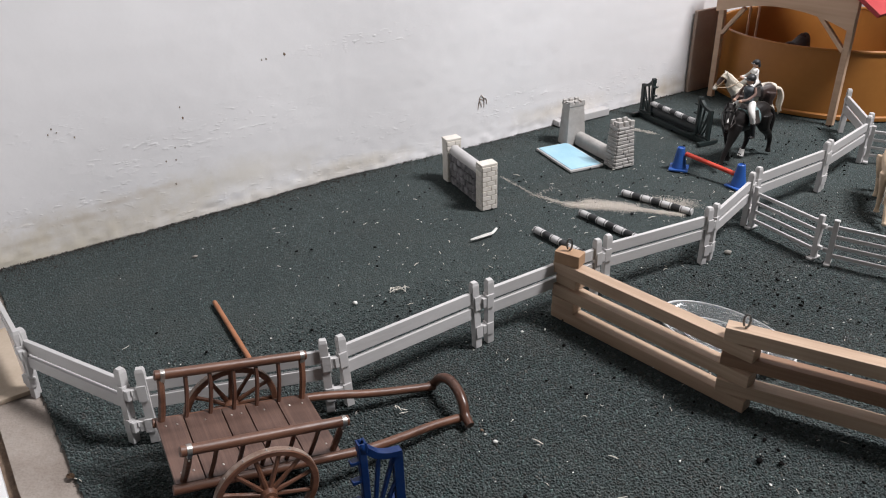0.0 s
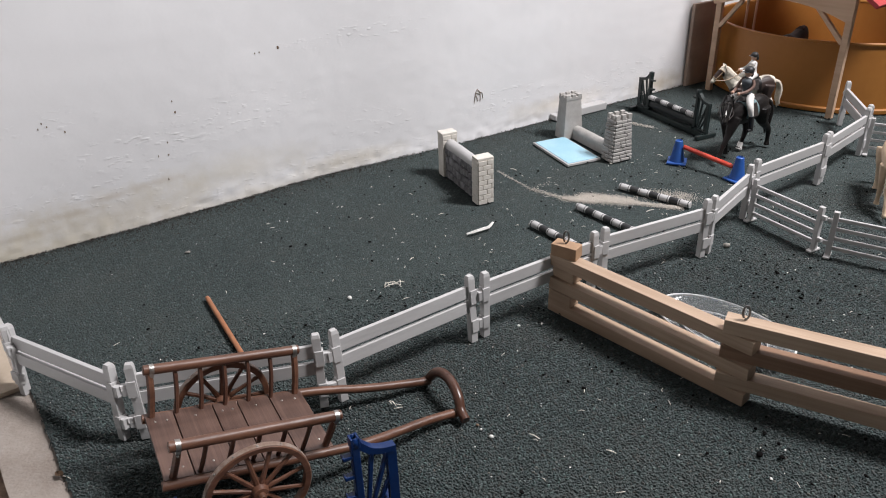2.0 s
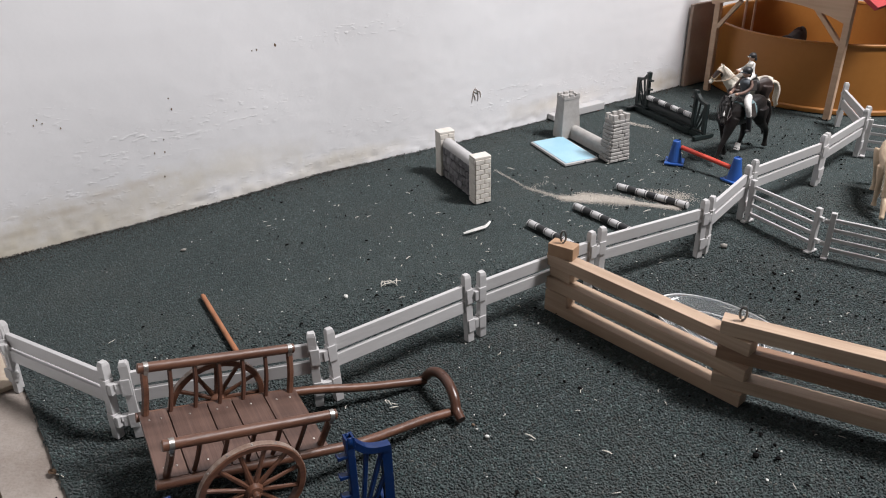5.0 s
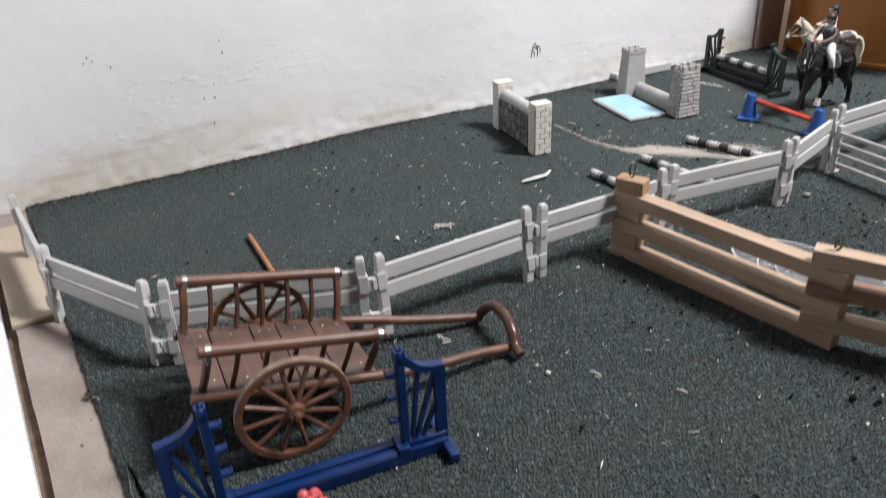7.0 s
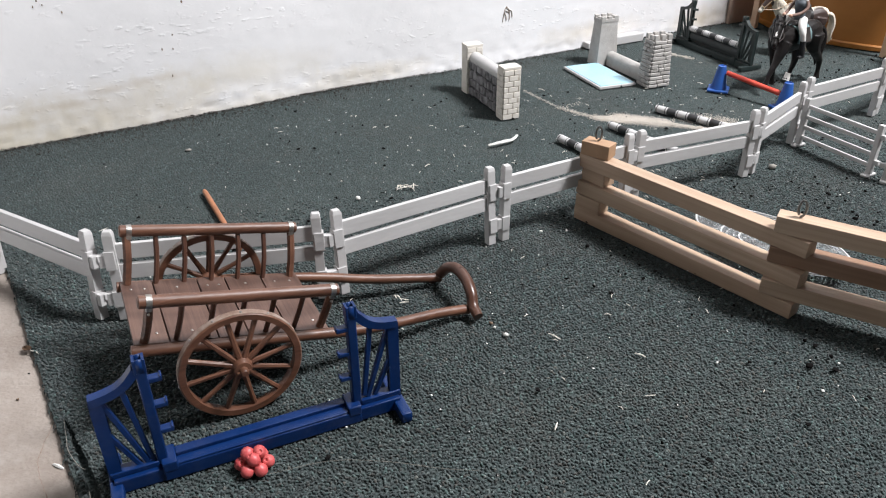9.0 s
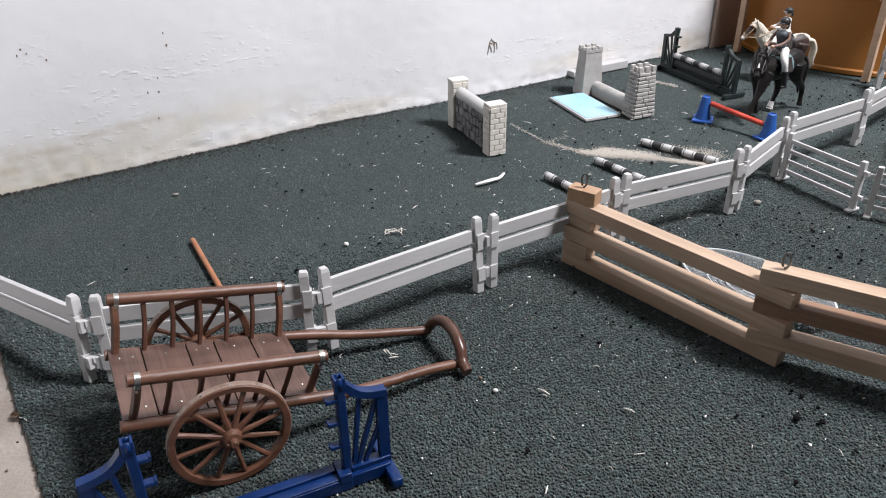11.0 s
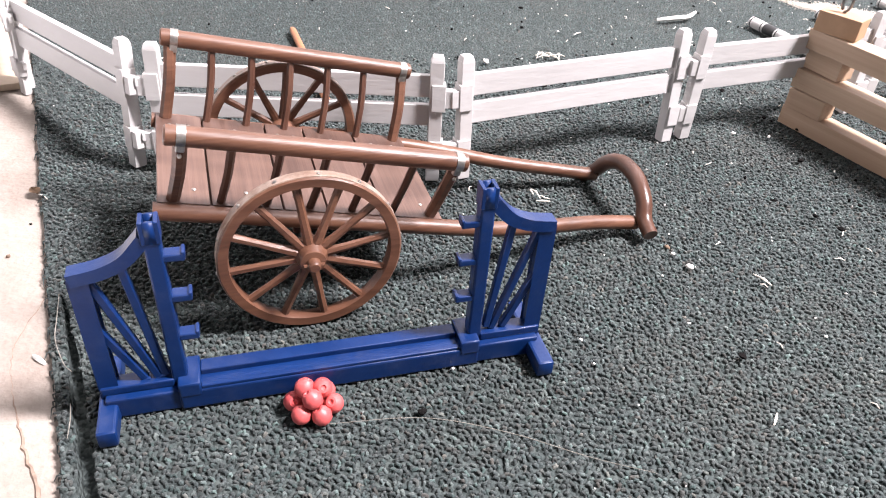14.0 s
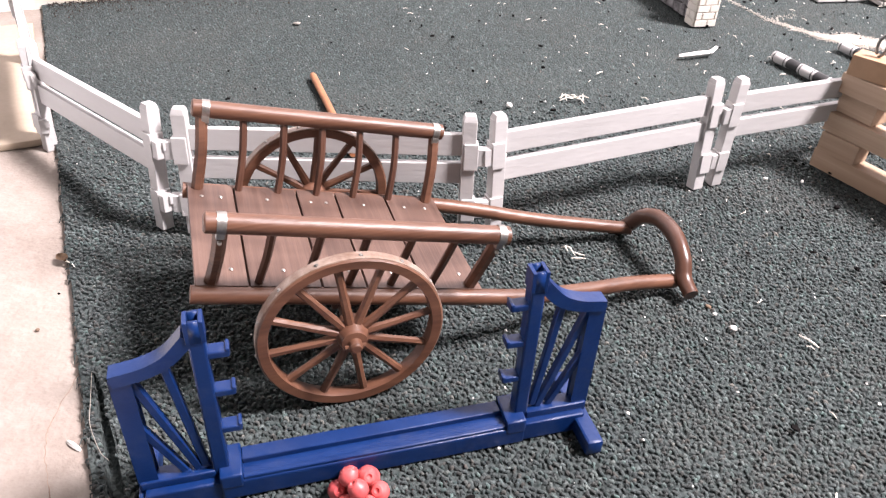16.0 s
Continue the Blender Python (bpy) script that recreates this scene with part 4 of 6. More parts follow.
# ---------------------------------------------------------------- jumps
def stand_jump(place, plastic, label, size=(1, 1, 1), filler=False):
    """A show jump: a channelled base beam, two wings with fan slats and cup pegs, cross feet."""
    it = thing("show_jump", place @ Matrix.Diagonal((*size, 1)), label, "toy jump", "show jumps")
    if filler:
        bm = bmesh.new()
        tube(bm, [(-0.046, 0.003, 0.0165), (0.046, 0.003, 0.0165)], 0.0075, 16, 0.6)
        part("filler_roll", bm, DARK_FILLER, it, "dark grey filler roll")
    bm = bmesh.new()
    box(bm, (0, 0, 0.0040), (0.1000, 0.0125, 0.0080), None, 0.0008)
    beam = part("base_beam", bm, plastic, it)
    for y, z, w, h in ((0.0030, 0.0088, 0.0052, 0.0026), (-0.0048, 0.0084, 0.0020, 0.0014)):
        bm = bmesh.new()
        box(bm, (0, y, z), (0.0860, w, h), None, 0.0004)
        part("channel_edge", bm, plastic, beam)
    for s in (-1, 1):
        bm = bmesh.new()
        box(bm, (s * 0.0465, 0, 0.0085), (0.0070, 0.0130, 0.0058), None, 0.0007)
        part("post_socket", bm, plastic, beam)
        bm = bmesh.new()
        box(bm, (s * 0.0600, -0.0015, 0.0040), (0.0240, 0.0080, 0.0080), None, 0.0007)
        part("beam_end", bm, plastic, beam)
        bm = bmesh.new()
        box(bm, (s * 0.0713, 0, 0.0032), (0.0060, 0.0340, 0.0064), None, 0.0010)
        part("foot", bm, plastic, it)
        # wing: tall inner post, short outer post, curved head rail, sill
        bm = bmesh.new()
        lx = s * 0.0491
        box(bm, (lx, 0, 0.0370), (0.0048, 0.0050, 0.0570), None, 0.0007)
        wing = part("wing_post", bm, plastic, it)
        bm = bmesh.new()
        for q in (-1, 1):
            box(bm, (lx + q * 0.00205, 0, 0.0677), (0.0013, 0.0056, 0.0074), None, 0.0002, 1)
            box(bm, (lx, q * 0.00215, 0.0676), (0.0032, 0.0012, 0.0072), None, 0.0)
        part("socket", bm, plastic, wing)
        bm = bmesh.new()
        ox = s * 0.0705
        bar(bm, (ox, 0, 0.0060), (ox, 0, 0.0540), 0.0042, 0.0046, (1, 0, 0), 0.0006)
        part("outer_post", bm, plastic, it)
        bm = bmesh.new()
        keys = [(lx + s * 0.002, 0, 0.0655), (lx + s * 0.008, 0, 0.0590), (lx + s * 0.0150, 0, 0.0556), (ox + s * 0.0022, 0, 0.0540)]
        pts = curve_points(keys, 4)
        sweep(bm, pts, 0.0050, 0.0042)
        part("head_rail", bm, plastic, it)
        bm = bmesh.new()
        box(bm, (s * 0.0620, 0, 0.0095), (0.0220, 0.0060, 0.0030), None, 0.0005)
        part("sill", bm, plastic, it)
        for (ax, az), (bx, bz) in (((0.0535, 0.012), (0.0590, 0.057)), ((0.0555, 0.011), (0.0685, 0.053)), ((0.0595, 0.011), (0.0700, 0.035))):
            bm = bmesh.new()
            bar(bm, (s * ax, 0, az), (s * bx, 0, bz), 0.0026, 0.0024, (0, 1, 0), 0.0004)
            part("slat", bm, plastic, it)
        for z in (0.0580, 0.0430, 0.0275):
            bm = bmesh.new()
            box(bm, (lx - s * 0.0050, 0, z), (0.0062, 0.0044, 0.0024), None, 0.0005)
            box(bm, (lx - s * 0.0076, 0, z + 0.0009), (0.0012, 0.0044, 0.0020), None, 0.0004)
            part("peg", bm, plastic, it)
    return it


stand_jump(stand((0.1176, 0.6161), turn=32.4), BLUE_PLASTIC, "dark blue plastic toy show jump beside the cart")
stand_jump(stand((0.4575, 1.3645), turn=-59.5), DARK_GREEN, "black-green plastic toy show jump carrying a striped pole", (0.98, 0.95, 0.84), True)


def striped_pole(place, length, radius, label, group="striped poles"):
    """A pole of black and white sleeves, with thin dark rings in the white ones."""
    it = thing("striped_pole", place, label, "toy pole", group)
    n = 7
    unit = length / (4 * 1.35 + 3)
    x1 = 0.0
    for k in range(n):
        x0, x1 = x1, x1 + unit * (1.0 if k % 2 else 1.35)
        bm = bmesh.new()
        tube(bm, [(x0, 0, 0), (x0 + 0.0004, 0, 0), (x1 - 0.0004, 0, 0), (x1, 0, 0)], [radius * 0.93, radius, radius, radius * 0.93], 14)
        sleeve = part("sleeve", bm, BLACK_PAINT if k % 2 else WHITE_PLASTIC, it, "black sleeve" if k % 2 else "white sleeve")
        if k % 2 == 0:
            for fx in (0.14, 0.86):
                xr = x0 + (x1 - x0) * fx
                bm = bmesh.new()
                tube(bm, [(xr - 0.0004, 0, 0), (xr + 0.0004, 0, 0)], radius * 1.03, 14)
                part("ring", bm, BLACK_PAINT, sleeve, "thin black ring")
    return it


striped_pole(stand((0.2632, 1.0412, 0.0038), turn=-47.8), 0.088, 0.0038, "black and white striped toy pole lying on the carpet")
striped_pole(stand((0.3131, 1.0840, 0.0038), turn=-46.7), 0.088, 0.0038, "black and white striped toy pole lying on the carpet")
striped_pole(stand((0.3644, 1.1385, 0.0038), turn=-35.0), 0.085, 0.0038, "black and white striped toy pole lying on the carpet")
striped_pole(stand((0.4335, 1.4050, 0.0240), turn=-59.5), 0.0930, 0.0036, "black and white striped toy pole resting on the jump's pegs")


def brick_face(parent, mesh_of, origin, across, up, width, height, rows, brick, joint, normal, material):
    """Courses of bricks on one face, each its own small block."""
    course = height / rows
    for r in range(rows):
        x = -brick * (0.5 if r % 2 else 0.0)
        while x < width - 1e-5:
            x0, x1 = max(x, 0.0), min(x + brick, width)
            if x1 - x0 > 0.0012:
                size = (round(x1 - x0 - joint, 5), round(course - joint, 5))
                if size not in mesh_of:
                    bm = bmesh.new()
                    box(bm, (0, 0, 0), (size[0], 0.0012, size[1]), None, 0.00025, 1)
                    mesh_of[size] = link_mesh("brick", bm, material, 30)
                ob = new("brick", mesh_of[size])
                ob.parent = parent
                y = Vector(normal)
                c = Vector(origin) + Vector(across) * ((x0 + x1) / 2) + Vector(up) * (course * (r + 0.5)) + y * 0.0003
                ob.matrix_local = Matrix.Translation(c) @ Matrix((Vector(across), y * -1, Vector(up))).transposed().to_4x4()
            x += brick


def brick_jump():
    axis = 120.8
    it = thing("brick_jump", stand((0.1862, 1.1395), turn=axis - 90) @ Matrix.Scale(1.085, 4), "cream brick toy jump with grey stone panel and white top", "toy jump")
    meshes = {}
    for s in (-1, 1):
        y = s * 0.0415
        bm = bmesh.new()
        box(bm, (0, y, 0.0250), (0.0178, 0.0125, 0.0500), None, 0.0005)
        pillar = part("pillar", bm, CREAM_BRICK if s > 0 else MORTAR, it)
        bm = bmesh.new()
        box(bm, (0, y, 0.0492), (0.0184, 0.0131, 0.0026), None, 0.0005)
        part("cap", bm, CREAM_BRICK, pillar)
        w, d = 0.0178, 0.0125
        brick_face(pillar, meshes, (-w / 2, y - d / 2, 0.0), (1, 0, 0), (0, 0, 1), w, 0.048, 9, 0.0102, 0.0007, (0, -1, 0), CREAM_BRICK)
        if s < 0:
            brick_face(pillar, meshes, (-w / 2, y + d / 2, 0.0), (0, -1, 0), (0, 0, 1), d, 0.048, 9, 0.0102, 0.0004, (-1, 0, 0), CREAM_BRICK)
    bm = bmesh.new()
    box(bm, (0, 0, 0.0180), (0.0100, 0.0720, 0.0360), None, 0.0004)
    panel = part("stone_panel", bm, DARK_JOINT, it)
    rng = random.Random(4)
    for row in range(4):
        y = -0.0350
        while y < 0.0340:
            w = rng.uniform(0.0060, 0.0115)
            w = min(w, 0.0350 - y)
            if w > 0.003:
                bm = bmesh.new()
                h = 0.0088 * rng.uniform(0.86, 1.05)
                box(bm, (-0.0052, y + w / 2, 0.0046 + row * 0.0089 + rng.uniform(-0.0006, 0.0006)), (0.0022 + rng.uniform(0, 0.0010), w - 0.0007, h - 0.0006), Euler((rng.uniform(-0.14, 0.14), 0, 0)).to_matrix(), 0.0011, 2)
                part("stone", bm, ROUGH_STONE, panel)
            y += w
    bm = bmesh.new()
    tube(bm, [(0, -0.0355, 0.0370), (0, -0.0350, 0.0370), (0, 0.0350, 0.0370), (0, 0.0355, 0.0370)], [0.0060, 0.0064, 0.0064, 0.0060], 18)
    part("round_top", bm, WHITE_PLASTIC, it, "white rounded top")


brick_jump()


def castle_jump():
    it = thing("castle_jump", stand((0.3465, 1.2690), turn=121.3 - 90), "grey plastic toy castle wall jump with two crenellated towers", "toy jump")
    meshes = {}
    rng = random.Random(9)
    for s in (-1, 1):
        y, ox_tower = (0.0515, -0.0060) if s > 0 else (-0.0450, 0.0)
        bm = bmesh.new()
        box(bm, (0, 0, 0.0265), (0.0300, 0.0215, 0.0530), None, 0.0006, 2, 0.78)
        bm.transform(Matrix.Translation((ox_tower, y, 0)))
        tower = part("tower", bm, GREY_STONE if s > 0 else GREY_JOINT, it)
        if s > 0:
            bm = bmesh.new()
            box(bm, (ox_tower, y, 0.0545), (0.0246, 0.0180, 0.0040), None, 0.0005)
            part("parapet", bm, GREY_STONE, tower)
        # courses of rough stones round the tower
        for row in range(12):
            z = 0.0025 + row * 0.00442
            k = 1.0 - 0.22 * z / 0.053
            hx, hy = 0.0150 * k, 0.01075 * k
            faces = [((-hx, -hy), (1, 0), hx * 2, (0, -1)), ((-hx, hy), (0, -1), hy * 2, (-1, 0))] if s < 0 else []
            for (ox, oy), (dx, dy), width, (nx, ny) in faces:
                x = 0.0
                while x < width - 0.001:
                    w = min(rng.uniform(0.0070, 0.0190), width - x)
                    if width - x - w < 0.004:
                        w = width - x
                    bm = bmesh.new()
                    cx, cy = ox + dx * (x + w / 2) + nx * 0.0003, oy + dy * (x + w / 2) + ny * 0.0003
                    deep, tall = rng.uniform(0.0012, 0.0026), rng.uniform(0.0032, 0.0041)
                    size = (w - 0.0004, deep, tall) if dx else (deep, w - 0.0004, tall)
                    lean = rng.uniform(-0.07, 0.07)
                    box(bm, (cx, y + cy, z + rng.uniform(-0.0003, 0.0003)), size, Euler((0, lean, 0) if dx else (lean, 0, 0)).to_matrix(), 0.0006, 1)
                    part("stone", bm, GREY_STONE, tower)
                    x += w
        for i in range(3):
            for j in (-1, 1):
                bm = bmesh.new()
                box(bm, (ox_tower + (i - 1) * 0.0090, y + j * 0.0068, 0.0562), (0.0058, 0.0042, 0.0066), None, 0.0005)
                part("merlon", bm, GREY_STONE, tower)
        for j in (0,):
            for i in (-1, 1):
                bm = bmesh.new()
                box(bm, (ox_tower + i * 0.0096, y, 0.0558), (0.0038, 0.0050, 0.0058), None, 0.0005)
                part("merlon", bm, GREY_STONE, tower)
        bm = bmesh.new()
        box(bm, (ox_tower, y, 0.0530), (0.0225, 0.0160, 0.0016), None, 0.0003)
        part("tower_top", bm, GREY_STONE, tower)
    bm = bmesh.new()
    box(bm, (0, 0.0030, 0.0048), (0.0144, 0.0780, 0.0096), None, 0.0004)
    tube(bm, [(0, -0.0360, 0.0096), (0, 0.0420, 0.0096)], 0.0072, 20)
    part("curtain_wall", bm, GREY_STONE, it, "rounded grey wall between the towers")
    bm = bmesh.new()
    pts = [(0.2662, 1.2802), (0.3108, 1.2983), (0.3491, 1.2204), (0.3079, 1.2044)]
    c = Vector((sum(p[0] for p in pts) / 4, sum(p[1] for p in pts) / 4, 0))
    axis = math.degrees(math.atan2(pts[0][1] - pts[3][1], pts[0][0] - pts[3][0]))
    sheet = thing("water_tray", stand((c.x, c.y), turn=axis), "flat light blue plastic water tray with a white rim", "toy water tray")
    box(bm, (0, 0, 0.0016), (0.0860, 0.0480, 0.0032), None, 0.0006)
    part("rim", bm, WHITE_PLASTIC, sheet, "white rim")
    bm = bmesh.new()
    box(bm, (0, 0, 0.0034), (0.0815, 0.0435, 0.0012), None, 0.0003)
    part("water", bm, WATER, sheet, "light blue water surface")


castle_jump()


def cone(at, turn):
    it = thing("traffic_cone", stand(at, turn=turn) @ Matrix.Scale(0.94, 4), "bright blue plastic toy cone on a square foot", "toy cone", "blue cones")
    bm = bmesh.new()
    box(bm, (0, 0, 0.0015), (0.0245, 0.0245, 0.0030), None, 0.0012)
    part("foot", bm, BRIGHT_BLUE, it)
    bm = bmesh.new()
    lathe(bm, [(0.0098, 0.0028), (0.0084, 0.0080), (0.0066, 0.0180), (0.0052, 0.0270), (0.0048, 0.0300), (0.0036, 0.0308), (0.0030, 0.0290), (0.0, 0.0285)], 24)
    part("cone", bm, BRIGHT_BLUE, it)


CONE_A, CONE_B = (0.4420, 1.2200), (0.5010, 1.1670)
cone(CONE_A, -15)
cone(CONE_B, 35)
bm = bmesh.new()
tube(bm, [(CONE_A[0] + 0.006, CONE_A[1] - 0.004, 0.0215), (CONE_B[0] - 0.005, CONE_B[1] + 0.004, 0.0150)], 0.0028, 12)
solid("red_pole", bm, RED_POLE, Matrix(), "red plastic toy pole between two blue cones", "toy pole")


# ---------------------------------------------------------------- stable and tub
def stable():
    a, b = Vector((0.5416, 1.5185)), Vector((0.6763, 1.3846))
    it = thing("toy_stable", stand((a.x, a.y), (b.x, b.y)), "pale wooden toy stable on posts with a red roof", "toy stable")
    span = (b - a).length
    # the roof's unseen depth is stretched to shade the inside of the tub
    depth, post_h = 0.23, 0.184
    for x in (0.0, span):
        bm = bmesh.new()
        box(bm, (x, 0.0, post_h / 2), (0.0090, 0.0080, post_h), None, 0.0008)
        part("post", bm, PALE_WOOD, it)
    for y in (0.078, 0.105):
        bm = bmesh.new()
        tube(bm, [(0.0, y, 0.005), (0.0, y, 0.215)], 0.0020, 8)
        part("dowel", bm, PALE_WOOD, it, "thin round wooden dowel")
    # arched board between the front posts
    bm = bmesh.new()
    n = 24
    low, high = [], []
    for k in range(n + 1):
        x = -0.006 + (span + 0.012) * k / n
        u = (x - span / 2) / (span / 2)
        zb = 0.131 + 0.018 * max(0.0, 1 - u * u)
        zt = 0.180 + 0.056 * (1 - min(1.0, abs(u)))
        low.append((x, zb))
        high.append((x, zt))
    for y0, y1 in ((-0.0095, -0.0055),):
        quad = []
        for (x, zb), (_, zt) in zip(low, high):
            quad.append([bm.verts.new((x, y, z)) for y in (y0, y1) for z in (zb, zt)])
        for q, r in zip(quad, quad[1:]):
            for i, j in ((0, 1), (1, 3), (3, 2), (2, 0)):
                bm.faces.new((q[i], q[j], r[j], r[i]))
        for q in (quad[0], quad[-1]):
            bm.faces.new((q[0], q[1], q[3], q[2]))
    part("gable_board", bm, PALE_WOOD, it, "arched pale wooden board")
    for s, x in ((1, 0.0), (-1, span)):
        for y in (-0.001,):
            bm = bmesh.new()
            reach = 0.036 if s > 0 else 0.046
            bar(bm, (x + s * 0.004, y, 0.098 if s > 0 else 0.103), (x + s * reach, y, 0.140 if s > 0 else 0.146), 0.0060, 0.0060, (0, 1, 0), 0.0006)
            part("brace", bm, PALE_WOOD, it)
    # the left slope, out of view, is cut short to keep the wall lit
    for s in (-1, 1):
        bm = bmesh.new()
        ridge, eave = Vector((span / 2, 0, 0.247)), Vector((span / 2 + s * (span / 2 + (0.040 if s > 0 else 0.002)), 0, 0.158 if s > 0 else 0.190))
        mid = (ridge + eave) / 2 + Vector((0, depth / 2, 0))
        d = eave - ridge
        rot = Matrix.Rotation(math.atan2(-d.z * s, abs(d.x)) * s * 1.0, 3, "Y") if s > 0 else Matrix.Rotation(-math.atan2(-d.z, abs(d.x)), 3, "Y")
        if s > 0:
            box(bm, mid, (d.length, depth + 0.05, 0.006), rot, 0.001)
        else:
            box(bm, mid, (d.length, depth + 0.018, 0.006), rot, 0.001)
        part("roof_slope", bm, ROOF_RED, it, "red painted roof slope")


stable()

TUB_AT, R = (0.7250, 1.5608), 0.172
bm = bmesh.new()
lathe(bm, [(0.0, 0.0), (R, 0.0), (R, 0.096), (R - 0.0034, 0.096), (R - 0.0040, 0.008), (R - 0.010, 0.005), (0.0, 0.005)], 120)
tub = thing("round_tub", stand(TUB_AT, turn=-27), "large oval orange-brown plastic tub with a thin rim", "tub")
tub.scale = (1.0, 0.92, 1.0)
part("tub_wall", bm, TUB_PLASTIC, tub)
bm = bmesh.new()
lathe(bm, [(R - 0.0005, 0.0952), (R + 0.0020, 0.0958), (R + 0.0022, 0.0982), (R + 0.0005, 0.0994), (R - 0.0034, 0.0988), (R - 0.0040, 0.0962)], 120)
part("rim", bm, TUB_PLASTIC, tub)
bm = bmesh.new()
lathe(bm, [(R - 0.0005, 0.0004), (R + 0.0025, 0.0012), (R + 0.0028, 0.0060), (R + 0.0012, 0.0078), (R - 0.0005, 0.0080)], 120)
part("base_ring", bm, TUB_PLASTIC, tub)


# ---------------------------------------------------------------- toy horses and riders
def bent(bm, bend):
    """Turns the neck and head sideways by bend degrees."""
    for v in bm.verts:
        if v.co.x > 0.034 and (v.co.z > 0.0675 or (v.co.x > 0.046 and v.co.z > 0.048)):
            u = min(1.0, (v.co.x - 0.034) / 0.022)
            a = radians(bend) * u * u * (3 - 2 * u)
            x = v.co.x - 0.034
            v.co.x, v.co.y = 0.034 + x * math.cos(a) - v.co.y * math.sin(a), x * math.sin(a) + v.co.y * math.cos(a)


def horse(place, size, coat, hair, label, stride=1.0, drop=0.0, group="toy horses", bend=0.0):
    """A walking toy horse, x forwards, its withers about 0.078 m high at size 1."""
    it = thing("toy_horse", place, label, "toy horse", group)

    def grow(bm):
        bent(bm, bend)
        bmesh.ops.scale(bm, vec=(size, size, size), verts=bm.verts)
        return bm

    bm = bmesh.new()
    tube(bm, curve_points([(0.038, 0, 0.066), (0.028, 0, 0.0655), (0.008, 0, 0.0620), (-0.014, 0, 0.0625), (-0.030, 0, 0.0665), (-0.043, 0, 0.0650)], 4),
         [0.0085 + 0.0075 * math.sin(math.pi * (0.10 + 0.80 * k / 20)) ** 0.6 for k in range(21)], 14, 0.82)
    neck = [(0.027, 0, 0.067), (0.040, 0, 0.079 - drop * 0.2), (0.050, 0, 0.092 - drop * 0.6), (0.0570, 0, 0.099 - drop)]
    pts = curve_points(neck, 4)
    tube(bm, pts, [0.0150 - 0.0080 * k / (len(pts) - 1) for k in range(len(pts))], 12, 0.62)
    head = [(0.0530, 0, 0.0985 - drop), (0.0620, 0, 0.0935 - drop), (0.0700, 0, 0.0830 - drop), (0.0755, 0, 0.0750 - drop)]
    pts = curve_points(head, 4)
    tube(bm, pts, [0.0066 - 0.0026 * k / (len(pts) - 1) for k in range(len(pts))], 12, 0.72)
    ball(bm, (0.0745, 0, 0.0768 - drop), 0.0046, 10, (1.0, 0.8, 0.9))
    for s in (-1, 1):
        tube(bm, [(0.0555, s * 0.0030, 0.1000 - drop), (0.0560, s * 0.0042, 0.1050 - drop), (0.0570, s * 0.0040, 0.1085 - drop)], [0.0022, 0.0019, 0.0006], 7)
    swing = ((1, 0.010 * stride, 0.003 * stride), (-1, -0.006 * stride, 0.0))
    for s, dx, up in swing:
        tube(bm, curve_points([(0.027, s * 0.0070, 0.0620), (0.028 + dx * 0.5, s * 0.0078, 0.0400), (0.028 + dx * 0.9, s * 0.0076, 0.0210 + up), (0.028 + dx * 1.15, s * 0.0076, 0.0090 + up), (0.029 + dx * 1.2, s * 0.0076, 0.0030 + up)], 3),
             [0.0092, 0.0082, 0.0066, 0.0050, 0.0042, 0.0038, 0.0036, 0.0031, 0.0029, 0.0030, 0.0034, 0.0040, 0.0044], 9)
    for s, dx, up in ((1, -0.011 * stride, 0.0), (-1, 0.007 * stride, 0.0)):
        tube(bm, curve_points([(-0.032, s * 0.0065, 0.0640), (-0.029 + dx * 0.3, s * 0.0085, 0.0450), (-0.037 + dx * 0.8, s * 0.0082, 0.0280 + up), (-0.034 + dx * 1.1, s * 0.0080, 0.0110 + up), (-0.032 + dx * 1.2, s * 0.0080, 0.0030 + up)], 3),
             [0.0125, 0.0118, 0.0098, 0.0080, 0.0062, 0.0050, 0.0044, 0.0036, 0.0031, 0.0030, 0.0034, 0.0040, 0.0045], 9)
    body = part("body", grow(bm), coat, it, "", 60)
    mod = body.modifiers.new("blend", "REMESH")
    mod.mode, mod.voxel_size, mod.use_smooth_shade = "VOXEL", 0.0010 * size, True
    mod = body.modifiers.new("soften", "SMOOTH")
    mod.factor, mod.iterations = 0.5, 5
    bm = bmesh.new()
    for k in range(9):
        t = k / 8
        x, z = 0.028 + 0.028 * t, 0.0800 + 0.0225 * t - drop * t
        tube(bm, [(x, 0.0005, z), (x - 0.004, 0.0040, z - 0.003), (x - 0.006, 0.0062, z - 0.010), (x - 0.005, 0.0060, z - 0.015)], [0.0030, 0.0030, 0.0024, 0.0008], 6)
        tube(bm, [(x, -0.0005, z), (x - 0.003, -0.0036, z - 0.002), (x - 0.005, -0.0056, z - 0.008)], [0.0030, 0.0028, 0.0010], 6)
    tube(bm, [(0.0565, 0, 0.1015 - drop), (0.0610, 0, 0.1000 - drop), (0.0640, 0, 0.0950 - drop)], [0.0030, 0.0026, 0.0008], 6)
    part("mane", grow(bm), hair, it)
    bm = bmesh.new()
    for k in range(5):
        o = (k - 2) * 0.0016
        pts = curve_points([(-0.0450, o * 0.4, 0.0690), (-0.0540, o, 0.0660), (-0.0590, o * 1.6, 0.0520), (-0.0580, o * 1.6, 0.0330), (-0.0600 - abs(o), o, 0.0180 + abs(o) * 2)], 4)
